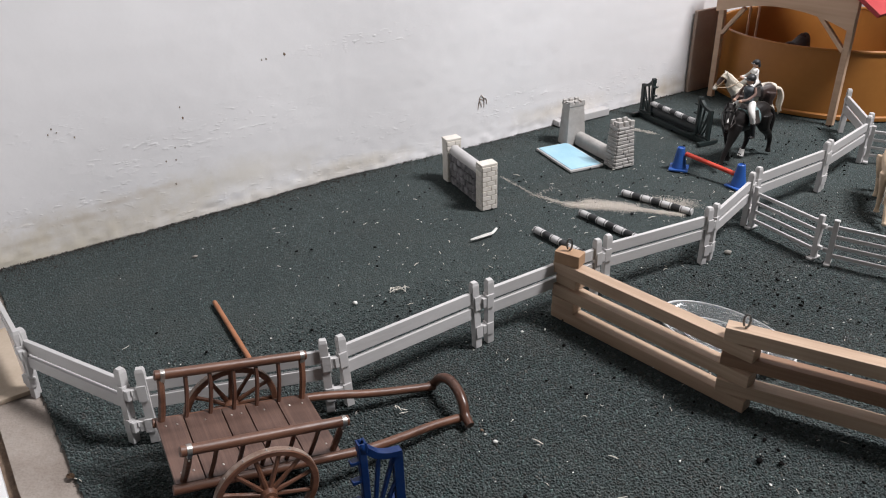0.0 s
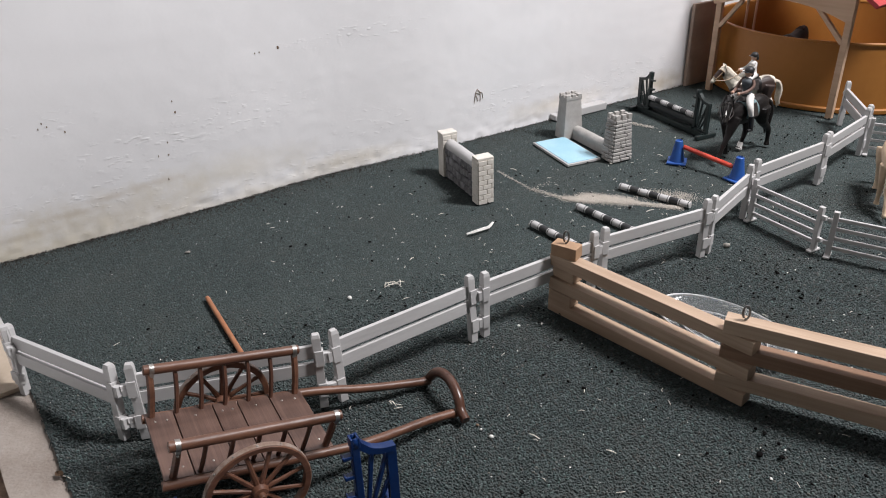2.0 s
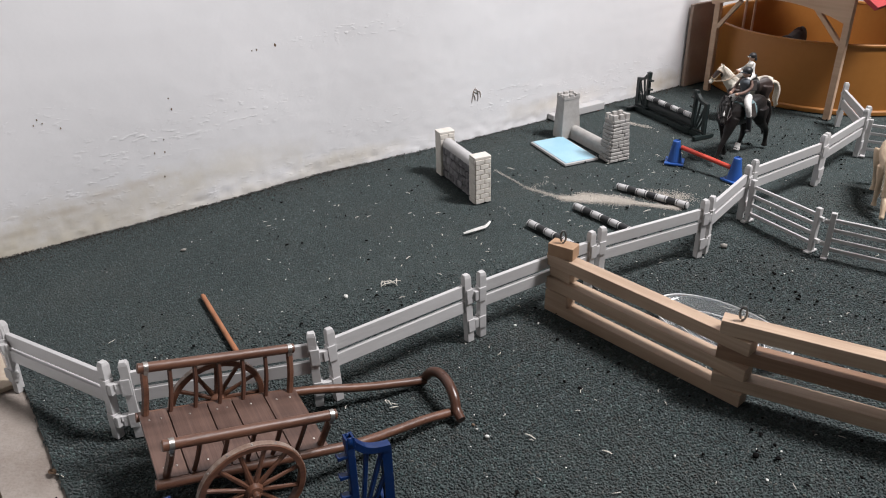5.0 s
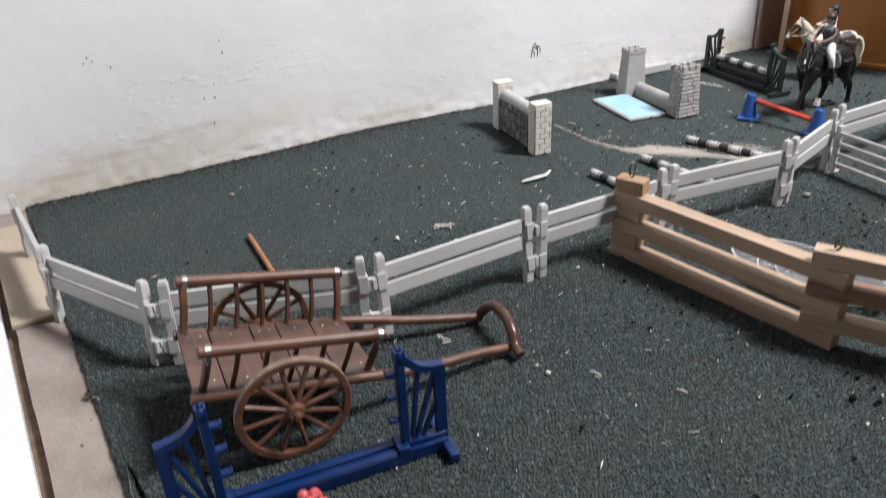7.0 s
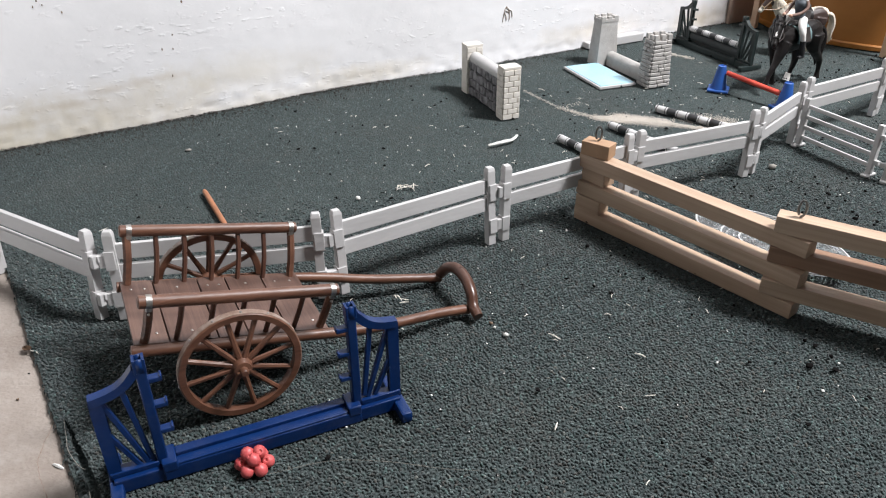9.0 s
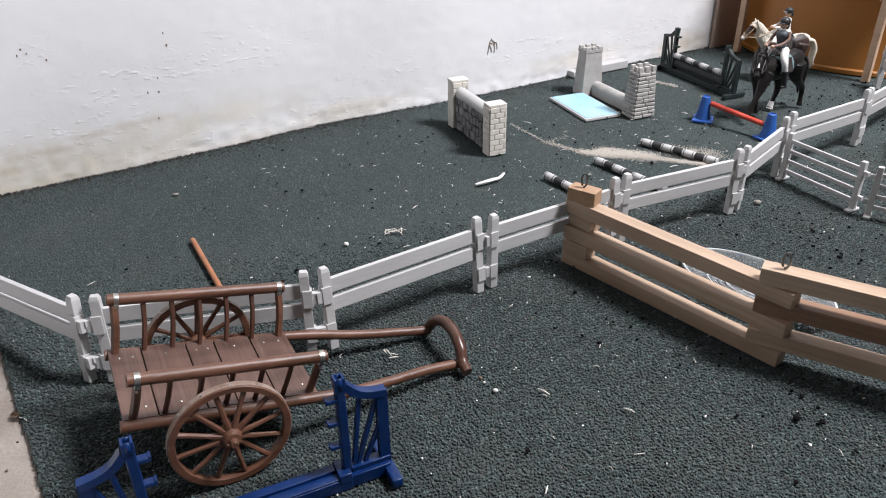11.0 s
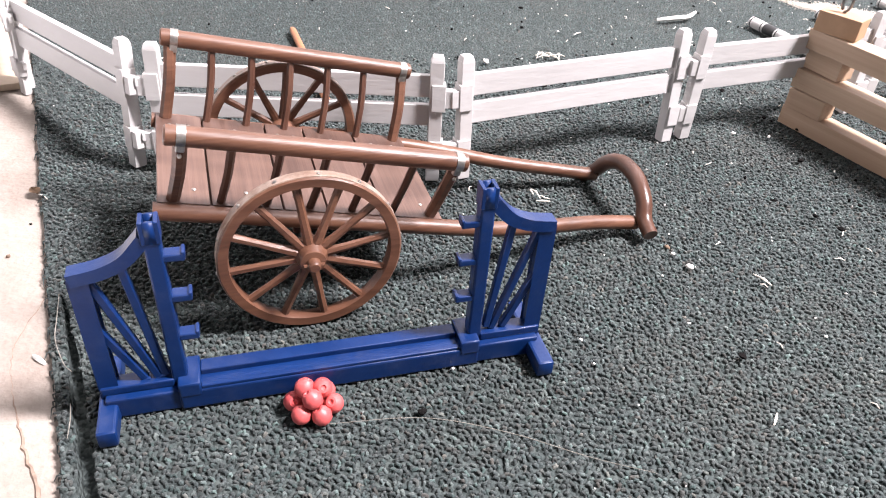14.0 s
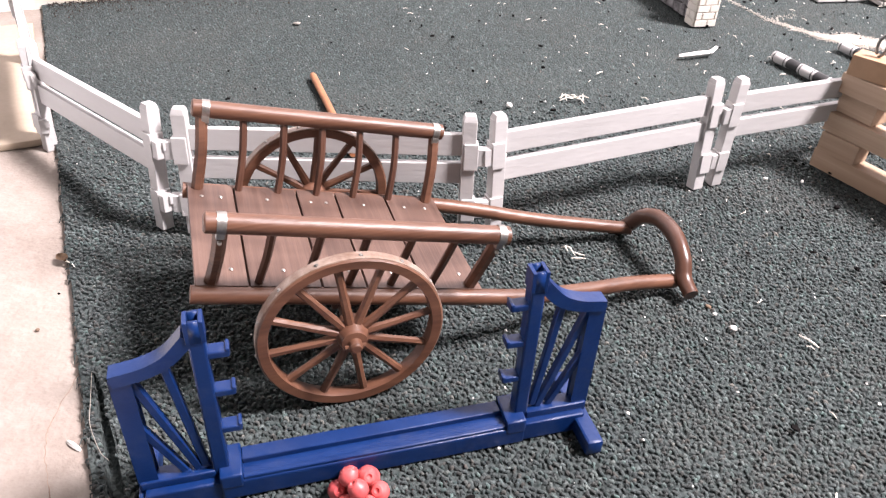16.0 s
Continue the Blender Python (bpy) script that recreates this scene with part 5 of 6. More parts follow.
        tube(bm, pts, [0.0026 + 0.0016 * math.sin(math.pi * j / (len(pts) - 1)) - 0.0016 * j / (len(pts) - 1) for j in range(len(pts))], 7)
    part("tail", grow(bm), hair, it)
    return it


def tack(it, size, drop=0.0, pad=TEAL_CLOTH, strap=LEATHER, bend=0.0):
    """Saddle, saddle cloth and bridle."""
    def put(name, bm, mat, label):
        bent(bm, bend)
        bmesh.ops.scale(bm, vec=(size, size, size), verts=bm.verts)
        return part(name, bm, mat, it, label)

    bm = bmesh.new()
    rows = []
    for i in range(5):
        x = -0.014 + 0.026 * i / 4
        row = []
        for k in range(11):
            a = math.radians(-105 + 210 * k / 10)
            row.append([bm.verts.new((x, math.sin(a) * r, 0.0630 + math.cos(a) * (r + 0.0012))) for r in (0.0141, 0.0152)])
        rows.append(row)
    for i in range(4):
        for k in range(10):
            for j in (0, 1):
                bm.faces.new((rows[i][k][j], rows[i + 1][k][j], rows[i + 1][k + 1][j], rows[i][k + 1][j]))
    put("saddle_cloth", bm, pad, "grey saddle cloth")
    bm = bmesh.new()
    tube(bm, curve_points([(0.010, 0, 0.0815), (0.004, 0, 0.0800), (-0.004, 0, 0.0795), (-0.012, 0, 0.0825)], 4), [0.0032, 0.0040, 0.0046, 0.0050, 0.0052, 0.0054, 0.0056, 0.0058, 0.0058, 0.0056, 0.0052, 0.0044, 0.0034], 10, 1.25)
    for s in (-1, 1):
        box(bm, (0.000, s * 0.0160, 0.0690), (0.014, 0.0016, 0.018), Matrix.Rotation(s * 0.35, 3, "X"), 0.0006)
    put("saddle", bm, LEATHER, "dark leather saddle")
    bm = bmesh.new()
    for (x, z, r, lean) in ((0.0715, 0.0815, 0.0052, 0.9), (0.0600, 0.0955, 0.0072, 0.6)):
        ring = []
        for k in range(14):
            a = 2 * math.pi * k / 14
            ring.append((x + r * math.cos(a) * math.cos(lean), r * 0.78 * math.sin(a), z - drop + r * math.cos(a) * math.sin(lean)))
        tube(bm, ring, 0.0007, 5, 1.0, True)
    for s in (-1, 1):
        tube(bm, [(0.0610, s * 0.0058, 0.0930 - drop), (0.0715, s * 0.0044, 0.0815 - drop)], 0.0007, 5)
        tube(bm, curve_points([(0.0725, s * 0.0042, 0.0790 - drop), (0.050, s * 0.0085, 0.0800 - drop * 0.6), (0.026, s * 0.0060, 0.0900)], 5), 0.0007, 5)
    put("bridle", bm, strap, "thin bridle and reins")


def horse_marks(it, size, stride, drop, bend):
    """A white sock on one hind foot and a white blaze down the face."""
    dx = 0.007 * stride
    bm = bmesh.new()
    tube(bm, [(-0.0338 + dx * 1.12, -0.0080, 0.0120), (-0.0330 + dx * 1.16, -0.0080, 0.0070), (-0.0322 + dx * 1.2, -0.0080, 0.0026)], [0.0034, 0.0038, 0.0044], 10)
    bmesh.ops.scale(bm, vec=(size, size, size), verts=bm.verts)
    part("sock", bm, CLOTH_WHITE, it, "white sock above the hoof")
    bm = bmesh.new()
    pts = curve_points([(0.0645, 0, 0.0960 - drop), (0.0700, 0, 0.0890 - drop), (0.0755, 0, 0.0805 - drop)], 3)
    tube(bm, pts, [0.0006, 0.0013, 0.0016, 0.0017, 0.0016, 0.0013, 0.0006], 8)
    bent(bm, bend)
    bmesh.ops.scale(bm, vec=(size, size, size), verts=bm.verts)
    part("blaze", bm, CLOTH_WHITE, it, "white blaze down the face")


def rider(place, size, top, label):
    """A doll on horseback: one plain mesh, seated round the saddle."""
    bm = bmesh.new()
    tube(bm, curve_points([(-0.002, 0, 0.0830), (-0.001, 0, 0.0920), (0.001, 0, 0.1020), (0.001, 0, 0.1085)], 3), [0.0064, 0.0062, 0.0056, 0.0054, 0.0056, 0.0062, 0.0066, 0.0068, 0.0060, 0.0030], 12, 1.15, False, 0)
    ball(bm, (0.0020, 0, 0.1165), 0.0056, 12, (1, 0.9, 1.1), 1)
    ball(bm, (0.0010, 0, 0.1192), 0.0066, 12, (1.05, 0.95, 0.85), 2)
    box(bm, (0.0076, 0, 0.1180), (0.0046, 0.0072, 0.0010), None, 0.0003, 1, 1.0, 2)
    ball(bm, (-0.0058, 0, 0.1130), 0.0030, 8, (0.8, 0.8, 1.4), 2)
    for s in (-1, 1):
        tube(bm, curve_points([(0.000, s * 0.0072, 0.1075), (0.003, s * 0.0108, 0.1000), (0.013, s * 0.0085, 0.0945), (0.023, s * 0.0050, 0.0930)], 3), 0.0020, 8, 1.0, False, 0 if top is CLOTH_WHITE else 4)
        ball(bm, (0.0245, s * 0.0045, 0.0930), 0.0024, 8, (1, 1, 1), 1)
        tube(bm, curve_points([(-0.003, s * 0.0050, 0.0840), (0.009, s * 0.0130, 0.0810), (0.014, s * 0.0190, 0.0740), (0.010, s * 0.0195, 0.0620)], 3), [0.0054, 0.0052, 0.0050, 0.0048, 0.0046, 0.0043, 0.0040, 0.0036, 0.0033, 0.0031], 8, 1.0, False, 3)
        tube(bm, [(0.0105, s * 0.0195, 0.0640), (0.0075, s * 0.0198, 0.0480), (0.0070, s * 0.0200, 0.0440)], [0.0037, 0.0034, 0.0026], 8, 1.0, False, 2)
        tube(bm, [(0.0050, s * 0.0200, 0.0440), (0.0150, s * 0.0205, 0.0440)], [0.0026, 0.0018], 8, 1.0, False, 2)
    bmesh.ops.scale(bm, vec=(size, size, size), verts=bm.verts)
    return solid("rider_doll", bm, [top, SKIN_PAINT, BLACK_PAINT, CLOTH_WHITE, SLEEVE], place, label, "toy rider", "toy riders", "", 60)


BLACK_AT = stand((0.5190, 1.2458), turn=221)
it = horse(BLACK_AT, 0.90, BLACK_COAT, BLACK_COAT, "black saddled toy horse with white blaze and sock, stepping out", 1.9, 0.008, "toy horses", 30.0)
tack(it, 0.90, 0.008, TEAL_CLOTH, LEATHER, 30.0)
horse_marks(it, 0.90, 1.9, 0.008, 30.0)
rider(BLACK_AT, 0.90, VEST, "toy rider doll in dark vest and helmet on the black horse")
PINTO_AT = stand((0.5629, 1.3823), turn=194)
it = horse(PINTO_AT, 0.75, PINTO, PALE_HAIR, "brown and cream pinto toy horse with a pale mane and tail", 0.6)
tack(it, 0.75, 0.0, BLACK_COAT, TAN_STRAP)
rider(PINTO_AT, 0.75, CLOTH_WHITE, "toy rider doll in white shirt and dark helmet on the pinto")
horse(stand((0.6420, 1.1180), turn=250), 0.78, CREAM_COAT, PALE_HAIR, "cream palomino toy horse grazing inside the fence", 0.4, 0.068)
horse(stand((0.6600, 1.5330, 0.003), turn=55), 1.03, BROWN_COAT, BROWN_COAT, "dark brown toy horse standing inside the tub", 0.3, 0.05)


# ---------------------------------------------------------------- loose things
def bead_bunch():
    it = thing("berry_bunch", stand((0.1180, 0.5990), turn=0) @ Matrix.Scale(0.94, 4), "bunch of small red plastic berries on the carpet", "toy fruit")
    spots = [(0.0, 0.0, 0.0034)] + [(0.0070 * math.cos(a), 0.0066 * math.sin(a), 0.0034) for a in np.linspace(0.3, 0.3 + 2 * math.pi, 7)[:6]]
    spots += [(0.0035 * math.cos(a), 0.0035 * math.sin(a), 0.0088) for a in (0.9, 3.0, 5.1)]
    for k, (x, y, z) in enumerate(spots):
        bm = bmesh.new()
        tip = Euler((0.7 * math.sin(k * 2.1), 0.7 * math.cos(k * 1.7), 0)).to_matrix().to_4x4()
        prof = [(0.0, 0.0026), (0.0006, 0.0027), (0.0010, 0.0033), (0.0018, 0.0032), (0.0030, 0.0020), (0.0036, 0.0), (0.0030, -0.0020), (0.0016, -0.0032), (0.0, -0.0035)]
        lathe(bm, prof, 14, Matrix.Translation((x, y, z)) @ tip)
        part("berry", bm, RED_BERRY, it)


bead_bunch()

# a stick lying on the carpet behind the fence, its end under the cart
bm = bmesh.new()
a, b = Vector((-0.0305, 0.8850, 0.0026)), Vector((0.0340, 0.7975, 0.0026))
tube(bm, [a, a.lerp(b, 0.02), a.lerp(b, 0.98), b], [0.0018, 0.0022, 0.0022, 0.0018], 12)
solid("wooden_stick", bm, STICK, Matrix(), "round orange-brown stick lying on the carpet", "stick")

# clear plastic dish behind the wooden fence
def plastic_dish():
    it = thing("plastic_dish", stand((0.4150, 0.8515), turn=-42) @ Matrix.Diagonal((1.12, 0.65, 0.95, 1)), "oval clear plastic dish with moulded rings on the carpet", "dish")
    bm = bmesh.new()
    outer = [(0.0, 0.0030)]
    for k in range(6):
        r = 0.010 + 0.0044 * k
        outer += [(r, 0.0030), (r + 0.0008, 0.0058), (r + 0.0014, 0.0058), (r + 0.0022, 0.0030)]
    outer += [(0.0370, 0.0030), (0.0415, 0.0052), (0.0460, 0.0092), (0.0490, 0.0112), (0.0516, 0.0117), (0.0522, 0.0108)]
    inner = [(max(0.0, r - 0.0004), z - 0.0011) for r, z in reversed(outer)]
    lathe(bm, outer + inner, 72)
    part("moulded_disc", bm, CLEAR, it)
    bm = bmesh.new()
    tube(bm, [(0.0512 * math.cos(2 * math.pi * k / 72), 0.0512 * math.sin(2 * math.pi * k / 72), 0.0116) for k in range(72)], 0.0008, 8, 1.0, True)
    part("rim", bm, GLINT_PLASTIC, it, "rolled rim, whitened for its highlight")
    # two ridges whitened likewise, for the bright reflections along them
    for r in (0.0200, 0.0325):
        bm = bmesh.new()
        tube(bm, [(r * math.cos(2 * math.pi * k / 60), r * math.sin(2 * math.pi * k / 60), 0.0058) for k in range(60)], 0.0004, 6, 1.0, True)
        part("moulded_ring", bm, GLINT_PLASTIC, it)


plastic_dish()

bm = bmesh.new()
box(bm, (0.004, 0, 0.0055), (0.0800, 0.0150, 0.0110), None, 0.0014, 2)
box(bm, (-0.0440, 0.001, 0.0040), (0.0120, 0.0140, 0.0080), None, 0.0012, 2)
solid("white_block", bm, WHITE_PLASTIC, stand((0.3360, 1.4020), turn=36.5), "white painted block lying along the wall's foot", "block")

# carton behind the tub
def carton(at, turn, size, material, label):
    it = thing("carton", stand(at, turn=turn), label, "box", "cartons behind the tub")
    bm = bmesh.new()
    box(bm, (0, 0, size[2] / 2), size, None, 0.001)
    body = part("box", bm, material, it)
    for k, (w, z) in enumerate(((0.6, 0.86), (0.4, 0.80), (0.5, 0.70))):
        bm = bmesh.new()
        box(bm, (-0.04 * size[0] * k, -size[1] / 2 - 0.0004, size[2] * z), (size[0] * w, 0.0008, size[2] * 0.03), None, 0.0)
        part("print_bar", bm, PRINT_BAR, body, "dark printed bar")


carton((0.8185, 1.7287), -27, (0.036, 0.03, 0.140), CARTON, "white carton with dark print, standing behind the tub")
carton((0.8505, 1.7107), -27, (0.026, 0.03, 0.140), PRINT_BAR, "black carton standing behind the tub")

# board lying on the concrete edge past the fence's corner
bm = bmesh.new()
q = on_edge(0.085, 0.021)
box(bm, (0, 0, 0), (0.190, 0.028, 0.004), None, 0.0006)
solid("thin_board", bm, BOARD, pose(q[0], q[1], -0.0022, 0, 0, math.degrees(math.atan2(EDGE_DIR.y, EDGE_DIR.x))), "thin beige board lying on the concrete edge", "board")


def chips():
    """Chips and rusty specks in the wall's paint."""
    rng = random.Random(3)
    spots = [(0.1953, 0.1273, 0.0014), (0.1965, 0.1154, 0.0018), (0.0885, 0.1181, 0.0014), (0.1822, 0.0847, 0.0012), (0.1807, 0.0709, 0.0017), (0.1754, 0.0441, 0.0014),
             (0.0701, 0.1301, 0.0015), (0.0660, 0.1250, 0.0015), (0.0740, 0.1260, 0.0012), (0.2937, 0.1599, 0.0014), (0.2990, 0.1600, 0.0014), (0.3212, 0.1618, 0.0026), (0.1700, 0.0720, 0.0014)]
    for x, z, r in spots:
        r *= 0.8
        hit, loc, nor, _ = BACK.ray_cast(Vector((x, -0.3, z)), Vector((0, 1, 0)))
        bm = bmesh.new()
        n = 9
        ring = [bm.verts.new((x + r * rng.uniform(0.5, 1.1) * math.cos(2 * math.pi * k / n) * 0.7, loc.y - 0.0003, z + r * rng.uniform(0.6, 1.3) * math.sin(2 * math.pi * k / n))) for k in range(n)]
        back = [bm.verts.new((v.co.x, loc.y + 0.001, v.co.z)) for v in ring]
        bm.faces.new(ring)
        for k in range(n):
            bm.faces.new((ring[k], ring[(k + 1) % n], back[(k + 1) % n], back[k]))
        part("paint_chip", bm, DIRT, BACK)
    # root-like rusty mark
    x, z = 0.5831, 0.0587
    y = BACK.ray_cast(Vector((x, -0.3, z)), Vector((0, 1, 0)))[1].y - 0.0006
    bm = bmesh.new()
    for keys in (((0, 0.009), (-0.003, 0.005), (-0.0045, -0.001), (-0.006, -0.010)), ((-0.001, 0.008), (0.003, 0.004), (0.004, -0.003), (0.0035, -0.009)), ((-0.003, 0.004), (0.001, 0.002), (0.004, 0.0)), ((-0.0035, 0.001), (-0.001, -0.004), (-0.0005, -0.008)), ((0.003, 0.004), (0.007, 0.002), (0.008, -0.005))):
        tube(bm, curve_points([(x + a, y, z + b) for a, b in keys], 4), 0.00045, 5, 0.8)
    part("root_mark", bm, CRACK, BACK, "brown root-like mark on the wall")


chips()


# ---------------------------------------------------------------- litter on the floor
def crumb(bm, x, y, r, rng, z=0.0):
    made = bmesh.ops.create_icosphere(bm, subdivisions=1, radius=r)["verts"]
    sx, sy, sz = rng.uniform(0.7, 1.5), rng.uniform(0.6, 1.1), rng.uniform(0.5, 0.9)
    c, s = math.cos(rng.uniform(0, 3.1)), math.sin(rng.uniform(0, 3.1))
    for v in made:
        k = rng.uniform(0.8, 1.2)
        lx, ly = v.co.x * sx * k, v.co.y * sy * k
        v.co = Vector((x + lx * c - ly * s, y + lx * s + ly * c, z + r * sz * 0.55 + v.co.z * sz * k))


def litter(name, material, label, count, sizes, patches, seed):
    rng = random.Random(seed)
    bm = bmesh.new()
    for x0, y0, spread, share in patches:
        for _ in range(int(count * share)):
            x, y = rng.gauss(x0, spread), rng.gauss(y0, spread)
            room = Matrix.inverted(ROOM) @ Vector((x, y, 0))
            out = (Vector((x, y)) - EDGE_A).dot(EDGE_OUT)
            if room.y > -0.012 or out > -0.006:
                continue
            crumb(bm, x, y, rng.uniform(*sizes), rng, 0.0008)
    ob = new(name, link_mesh(name, bm, material, 0))
    return tagged(ob, label, "litter", "", "stuff")


litter("black_crumbs", CRUMB, "black crumbs scattered over the carpet", 760, (0.0006, 0.0015),
       ((0.60, 1.30, 0.07, 0.24), (0.45, 1.12, 0.10, 0.14), (0.31, 0.82, 0.025, 0.03), (0.55, 0.88, 0.07, 0.14), (0.44, 0.74, 0.05, 0.05), (0.20, 1.20, 0.16, 0.20), (0.05, 0.95, 0.15, 0.09), (0.47, 0.95, 0.05, 0.10)), 1)
litter("white_specks", SPECK, "tiny pale specks scattered over the carpet", 420, (0.0002, 0.0007),
       ((0.15, 0.95, 0.16, 0.35), (0.35, 1.10, 0.12, 0.25), (0.20, 0.65, 0.10, 0.12), (0.45, 0.85, 0.12, 0.15), (0.38, 1.2, 0.05, 0.13)), 2)


def grains(name, p, r, z, material, label, rng):
    """Many small eight-sided grains at p, with radii r and heights z, in one mesh."""
    n = len(p)
    octa = np.array([(1, 0, 0), (-1, 0, 0), (0, 1, 0), (0, -1, 0), (0, 0, 1), (0, 0, -1)], float)
    verts = octa[None] * r[:, None, None] * rng.uniform(0.6, 1.4, (n, 6, 1))
    verts[:, :, 0] += p[:, 0, None]
    verts[:, :, 1] += p[:, 1, None]
    verts[:, :, 2] += z[:, None]
    tri = np.array([(0, 2, 4), (2, 1, 4), (1, 3, 4), (3, 0, 4), (2, 0, 5), (1, 2, 5), (3, 1, 5), (0, 3, 5)])
    faces = (tri[None] + (np.arange(n) * 6)[:, None, None]).reshape(-1, 3)
    me = bpy.data.meshes.new(name)
    me.from_pydata(verts.reshape(-1, 3).tolist(), [], faces.tolist())
    me.materials.append(material)
    return tagged(new(name, me), label, "litter", "", "stuff")


def sand_spill():
    """Fine grains, thick in the middle of the spill and thinning out along the trails."""
    rng = np.random.default_rng(8)
    spots = []
    trail = [((0.222, 1.190), (0.262, 1.137), 0.0011, 350), ((0.262, 1.137), (0.300, 1.112), 0.0018, 800), ((0.300, 1.112), (0.336, 1.106), 0.0036, 4600),
             ((0.320, 1.116), (0.372, 1.106), 0.0052, 14000), ((0.372, 1.104), (0.425, 1.090), 0.0022, 4200), ((0.395, 1.126), (0.440, 1.118), 0.0070, 2600), ((0.396, 1.369), (0.432, 1.345), 0.0022, 800), ((0.262, 1.137), (0.285, 1.155), 0.0020, 70)]
    for a, b, wide, count in trail:
        t = rng.uniform(0, 1, count)
        spots.append(np.stack([a[0] + (b[0] - a[0]) * t + rng.normal(0, wide, count), a[1] + (b[1] - a[1]) * t + rng.normal(0, wide, count)], 1))
    p = np.concatenate(spots)
    n = len(p)
    return grains("sand_spill", p, rng.uniform(0.00018, 0.00048, n), rng.uniform(-0.0012, 0.0007, n), SAND, "pale sand spilt on the carpet beside the poles", rng)


sand_spill()



def strand(name, keys, r, material, label, category, squash=1.0):
    bm = bmesh.new()
    pts = curve_points(keys, 6)
    tube(bm, pts, [r * (0.6 + 0.4 * math.sin(math.pi * k / (len(pts) - 1))) for k in range(len(pts))], 5, squash)
    return solid(name, bm, material, Matrix(), label, category)


strand("plastic_strip", [(0.1965, 1.0172, 0.002), (0.2040, 1.0205, 0.003), (0.2130, 1.0275, 0.003), (0.2185, 1.0310, 0.0035), (0.2225, 1.0410, 0.004)], 0.0020, SPECK, "curled white plastic strip on the carpet", "litter", 1.0)


def straw_tuft(at, n, length, seed):
    rng = random.Random(seed)
    bm = bmesh.new()
    for _ in range(n):
        a = rng.uniform(0, 6.28)
        c, s = math.cos(a), math.sin(a)
        x, y = at[0] + rng.uniform(-1, 1) * length * 0.6, at[1] + rng.uniform(-1, 1) * length * 0.35
        w = length * rng.uniform(0.2, 0.5)
        tube(bm, [(x - c * w, y - s * w, 0.0012), (x, y, rng.uniform(0.001, 0.004)), (x + c * w, y + s * w, 0.0015)], [0.0002, 0.0005, 0.0002], 5)
    return solid("straw_tuft", bm, STRAW, Matrix(), "small tuft of dry straw on the carpet", "litter", "straw bits")


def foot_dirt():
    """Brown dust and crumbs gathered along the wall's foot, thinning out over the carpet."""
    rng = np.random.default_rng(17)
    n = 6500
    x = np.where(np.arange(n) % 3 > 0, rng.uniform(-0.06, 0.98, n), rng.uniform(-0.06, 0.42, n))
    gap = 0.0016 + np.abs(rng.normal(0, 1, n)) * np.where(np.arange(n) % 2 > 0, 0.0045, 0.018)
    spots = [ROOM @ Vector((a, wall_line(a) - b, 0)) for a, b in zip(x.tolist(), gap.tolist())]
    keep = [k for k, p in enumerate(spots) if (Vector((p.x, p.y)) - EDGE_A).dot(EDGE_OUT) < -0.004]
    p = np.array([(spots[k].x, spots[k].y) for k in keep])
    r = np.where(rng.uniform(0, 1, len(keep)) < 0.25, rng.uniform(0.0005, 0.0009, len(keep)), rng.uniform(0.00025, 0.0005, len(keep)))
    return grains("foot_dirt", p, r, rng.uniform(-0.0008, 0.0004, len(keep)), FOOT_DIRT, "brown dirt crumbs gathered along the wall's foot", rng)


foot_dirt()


def straw_litter():
    """Short thin bits of straw and fluff strewn over the carpet."""
    rng = random.Random(23)
    bm = bmesh.new()
    for x0, y0, spread, count in ((0.20, 1.00, 0.14, 60), (0.36, 1.12, 0.10, 70), (0.42, 0.82, 0.08, 40), (0.25, 0.68, 0.06, 5)):
        for _ in range(count):
            x, y = rng.gauss(x0, spread), rng.gauss(y0, spread)
            if (Matrix.inverted(ROOM) @ Vector((x, y, 0))).y > -0.02 or (Vector((x, y)) - EDGE_A).dot(EDGE_OUT) > -0.01:
                continue
            a, h = rng.uniform(0, 6.28), rng.uniform(0.0010, 0.0032)
            c, s = math.cos(a) * h, math.sin(a) * h
            bend = rng.uniform(-0.4, 0.4) * h
            tube(bm, [(x - c, y - s, 0.0006), (x - s * bend / h, y + c * bend / h, 0.0012), (x + c, y + s, 0.0006)], [0.0002, 0.00032, 0.00018], 4)
    ob = new("straw_litter", link_mesh("straw_litter", bm, STRAW, 0))
    return tagged(ob, "short bits of straw strewn over the carpet", "litter", "", "stuff")


straw_litter()


straw_tuft((0.1345, 0.9170), 10, 0.011, 11)
straw_tuft((0.1630, 0.7505), 4, 0.010, 12)
for k, (x, y, turn, length) in enumerate(((0.2625, 0.7245, -35, 0.009), (0.2645, 0.6465, 78, 0.006), (0.3130, 0.7130, -25, 0.007), (0.2640, 1.0450, 10, 0.008), (0.1460, 0.9650, 60, 0.007), (0.2420, 1.1900, -30, 0.010), (0.5100, 1.2060, 10, 0.012), (0.3900, 1.0800, 30, 0.010))):
    c, s = math.cos(radians(turn)) * length / 2, math.sin(radians(turn)) * length / 2
    strand("straw_bit", [(x - c, y - s, 0.0014), (x, y, 0.0020), (x + c, y + s, 0.0014)], 0.00045, STRAW, "short pale straw bit on the carpet", "litter")


def pebble(x, y, r, material, label, z=0.0, seed=0):
    bm = bmesh.new()
    crumb(bm, 0, 0, r, random.Random(seed))
    return solid("pebble", bm, material, pose(x, y, z), label, "pebble", "", "", 60)


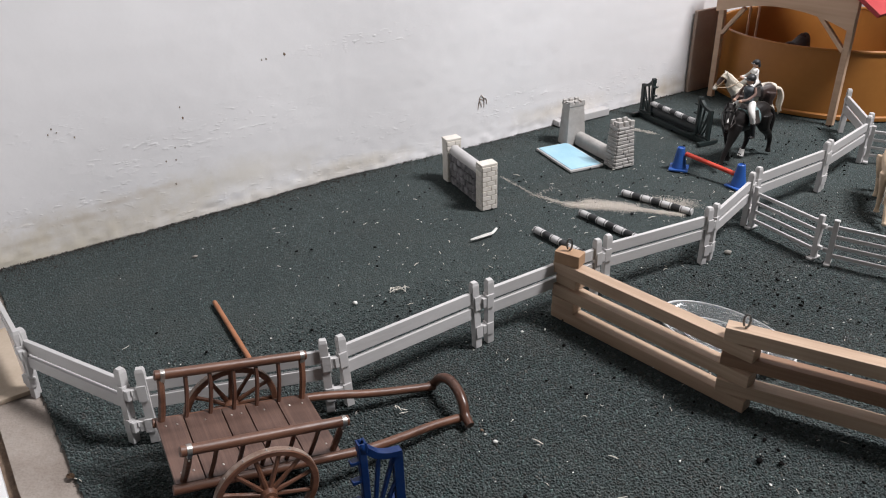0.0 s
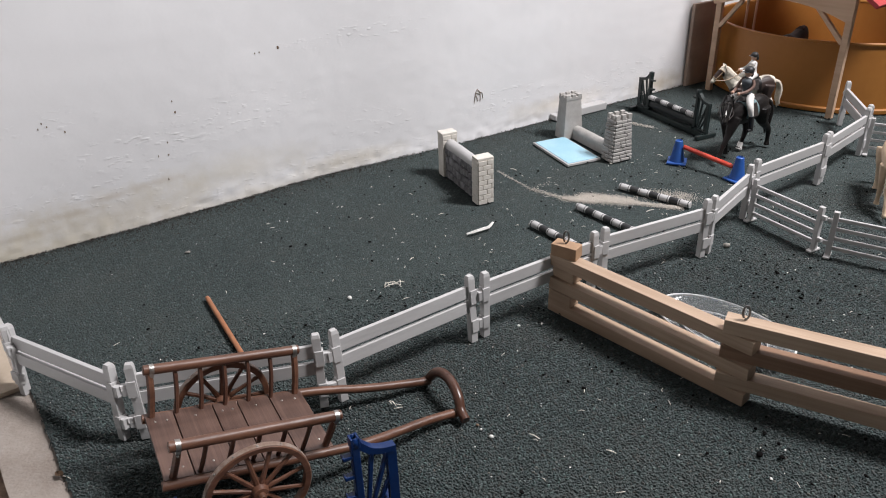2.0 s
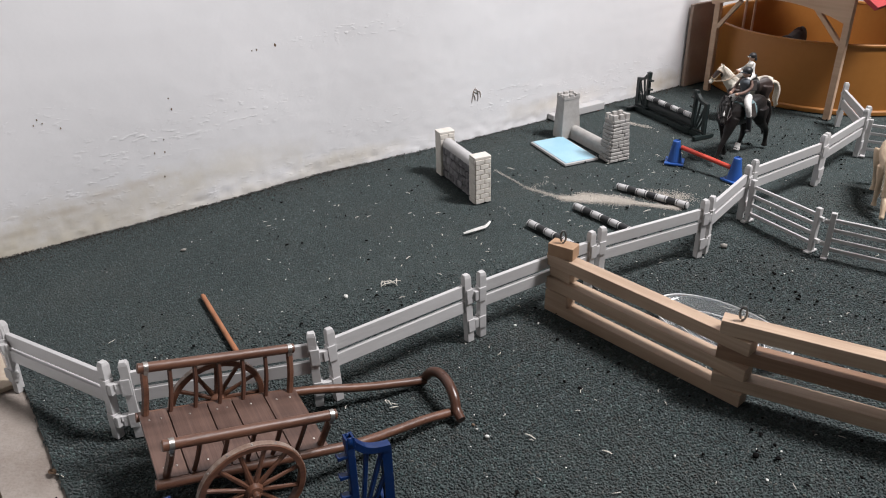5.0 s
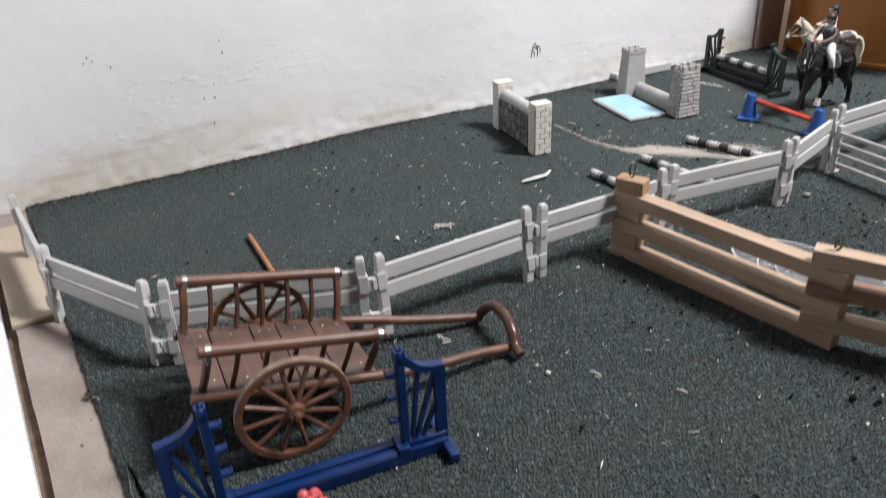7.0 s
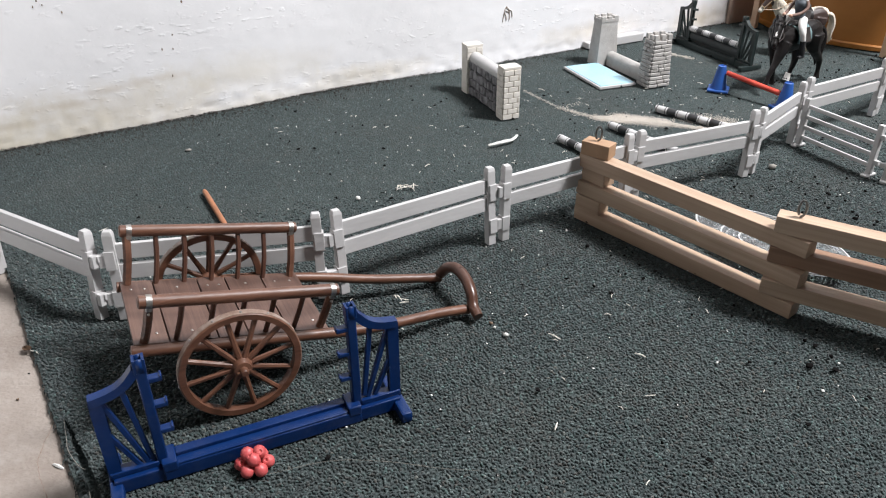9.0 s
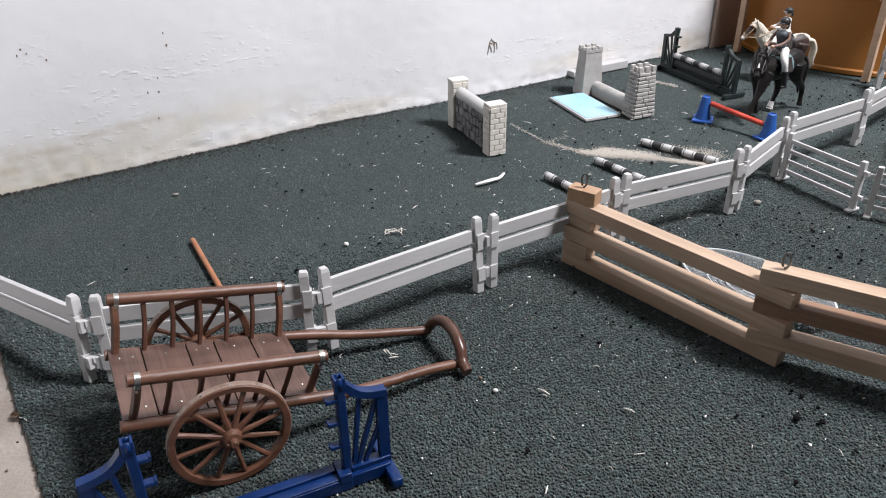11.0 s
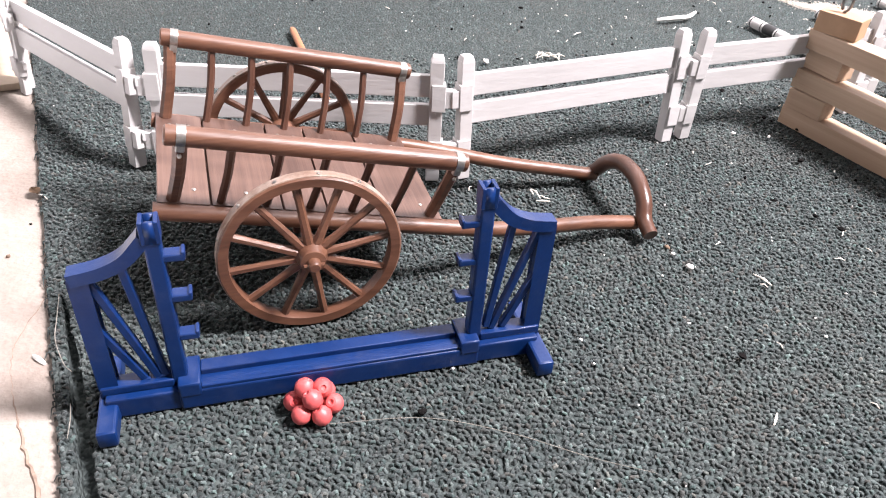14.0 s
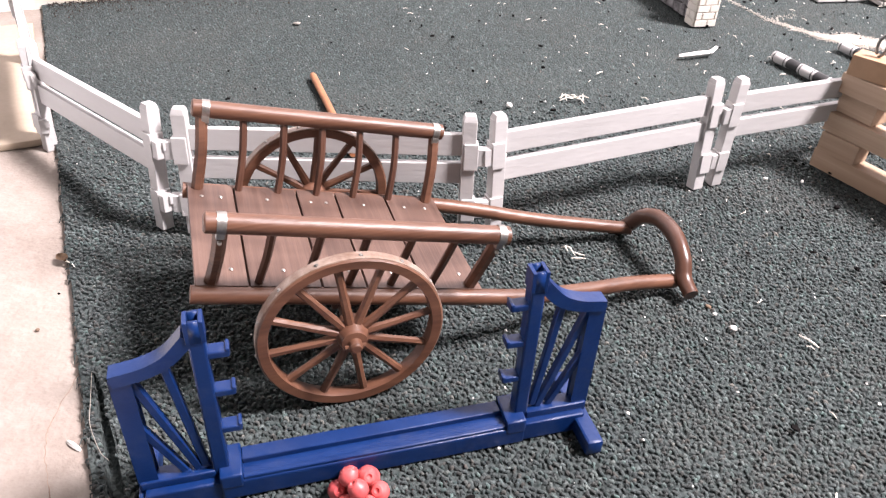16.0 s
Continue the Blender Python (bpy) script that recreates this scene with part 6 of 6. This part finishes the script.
pebble(0.0990, 0.8930, 0.0023, SPECK, "small white lump lying on the carpet", 0.0, 1)
pebble(-0.0840, 0.9710, 0.0019, STONE_BIT, "small pale pebble lying on the carpet", 0.0, 2)
pebble(0.2330, 0.7230, 0.0022, SPECK, "small white flake lying on the carpet", 0.0, 3)
pebble(0.2255, 0.7301, 0.0014, SPECK, "small white flake lying on the carpet", 0.0, 4)
pebble(0.2230, 0.7345, 0.0010, DIRT, "small brown crumb lying on the carpet", 0.0, 5)
pebble(0.4529, 1.0044, 0.0042, STONE_BIT, "grey-brown pebble lying on the carpet by the fence", 0.0, 6)
pebble(0.1519, 0.6096, 0.0015, CRUMB, "dark round bead lying on the carpet", 0.0, 7)
pebble(-0.0328, 0.6325, 0.0016, DIRT, "dark crumb lying on the bare concrete", -0.0045, 8)
pebble(-0.0403, 0.6540, 0.0008, CRUMB, "tiny dark crumb lying on the bare concrete", -0.0045, 9)
for k, (x, y, r) in enumerate(((0.254, 0.674, 0.0018), (0.318, 0.642, 0.0023), (0.340, 0.633, 0.0019), (0.409, 0.716, 0.0024), (0.423, 0.715, 0.0023), (0.424, 0.727, 0.0022), (0.415, 0.725, 0.0022),
                               (0.413, 0.741, 0.0020), (0.390, 0.716, 0.0019), (0.244, 0.911, 0.0022), (0.272, 0.881, 0.0019), (0.245, 0.863, 0.0021), (0.286, 0.876, 0.0020), (0.285, 0.838, 0.0021),
                               (0.202, 0.875, 0.0017), (0.196, 0.884, 0.0016), (0.496, 0.922, 0.0019), (0.482, 0.893, 0.0020), (0.474, 0.880, 0.0020))):
    pebble(x, y, r * 0.68, CRUMB, "black crumb lying on the carpet", 0.0010, 20 + k)
for k, (x, y, r) in enumerate(((0.411, 0.696, 0.0014), (0.427, 0.722, 0.0013), (0.357, 0.713, 0.0011), (0.339, 0.665, 0.0010), (0.251, 0.857, 0.0020), (0.270, 0.861, 0.0018), (0.250, 0.822, 0.0016), (0.219, 0.775, 0.0015))):
    pebble(x, y, r * 0.7, SPECK, "small white flake lying on the carpet", 0.0004, 60 + k)
strand("hair", [(0.1235, 0.5930, 0.0012), (0.1529, 0.6065, 0.0014), (0.1802, 0.6103, 0.0013), (0.2075, 0.6096, 0.0014), (0.2283, 0.6108, 0.0012)], 0.00012, HAIR, "long thin hair lying across the carpet", "hair")
strand("hair", [(0.0063, 0.6160, 0.0010), (0.0150, 0.6040, 0.0012), (0.0211, 0.5957, 0.0010), (0.0313, 0.5873, 0.0012), (0.0364, 0.5851, 0.0010)], 0.0002, HAIR, "thin hair lying along the carpet's worn edge", "hair")
strand("hair", [(0.0450, 0.5735, 0.0010), (0.0496, 0.5675, 0.0012), (0.0529, 0.5619, 0.0008)], 0.0002, HAIR, "short thin hair lying on the carpet's worn edge", "hair")
strand("paper_chip", [(0.0150, 0.5903, -0.0040), (0.0180, 0.5894, -0.0036), (0.0215, 0.5885, -0.0040)], 0.0009, SPECK, "small white paper chip on the bare concrete", "litter")


def dry_leaf(x, y, turn, z):
    it = thing("dry_leaf", pose(x, y, z, 0, 0, turn) @ Matrix.Scale(0.72, 4), "curled brown dry leaf on the edge of the concrete", "leaf")
    bm = bmesh.new()
    rows = []
    for i in range(9):
        u = i / 8
        w = 0.0032 * math.sin(math.pi * u) ** 0.7 + 0.0001
        rows.append([bm.verts.new((0.011 * (u - 0.5), w * (k - 1), 0.0012 + 0.0014 * abs(k - 1) + 0.0010 * u)) for k in range(3)])
    for r, q in zip(rows, rows[1:]):
        for k in range(2):
            bm.faces.new((r[k], r[k + 1], q[k + 1], q[k]))
    bmesh.ops.solidify(bm, geom=bm.faces[:], thickness=0.0003)
    part("blade", bm, LEAF, it)
    bm = bmesh.new()
    tube(bm, [(0.005, 0, 0.0022), (0.010, 0.001, 0.003), (0.017, 0.0, 0.0045)], [0.0005, 0.0004, 0.0003], 5)
    part("stem", bm, STRAW, it, "thin pale stem")


dry_leaf(-0.0525, 0.6722, -25, -0.0030)
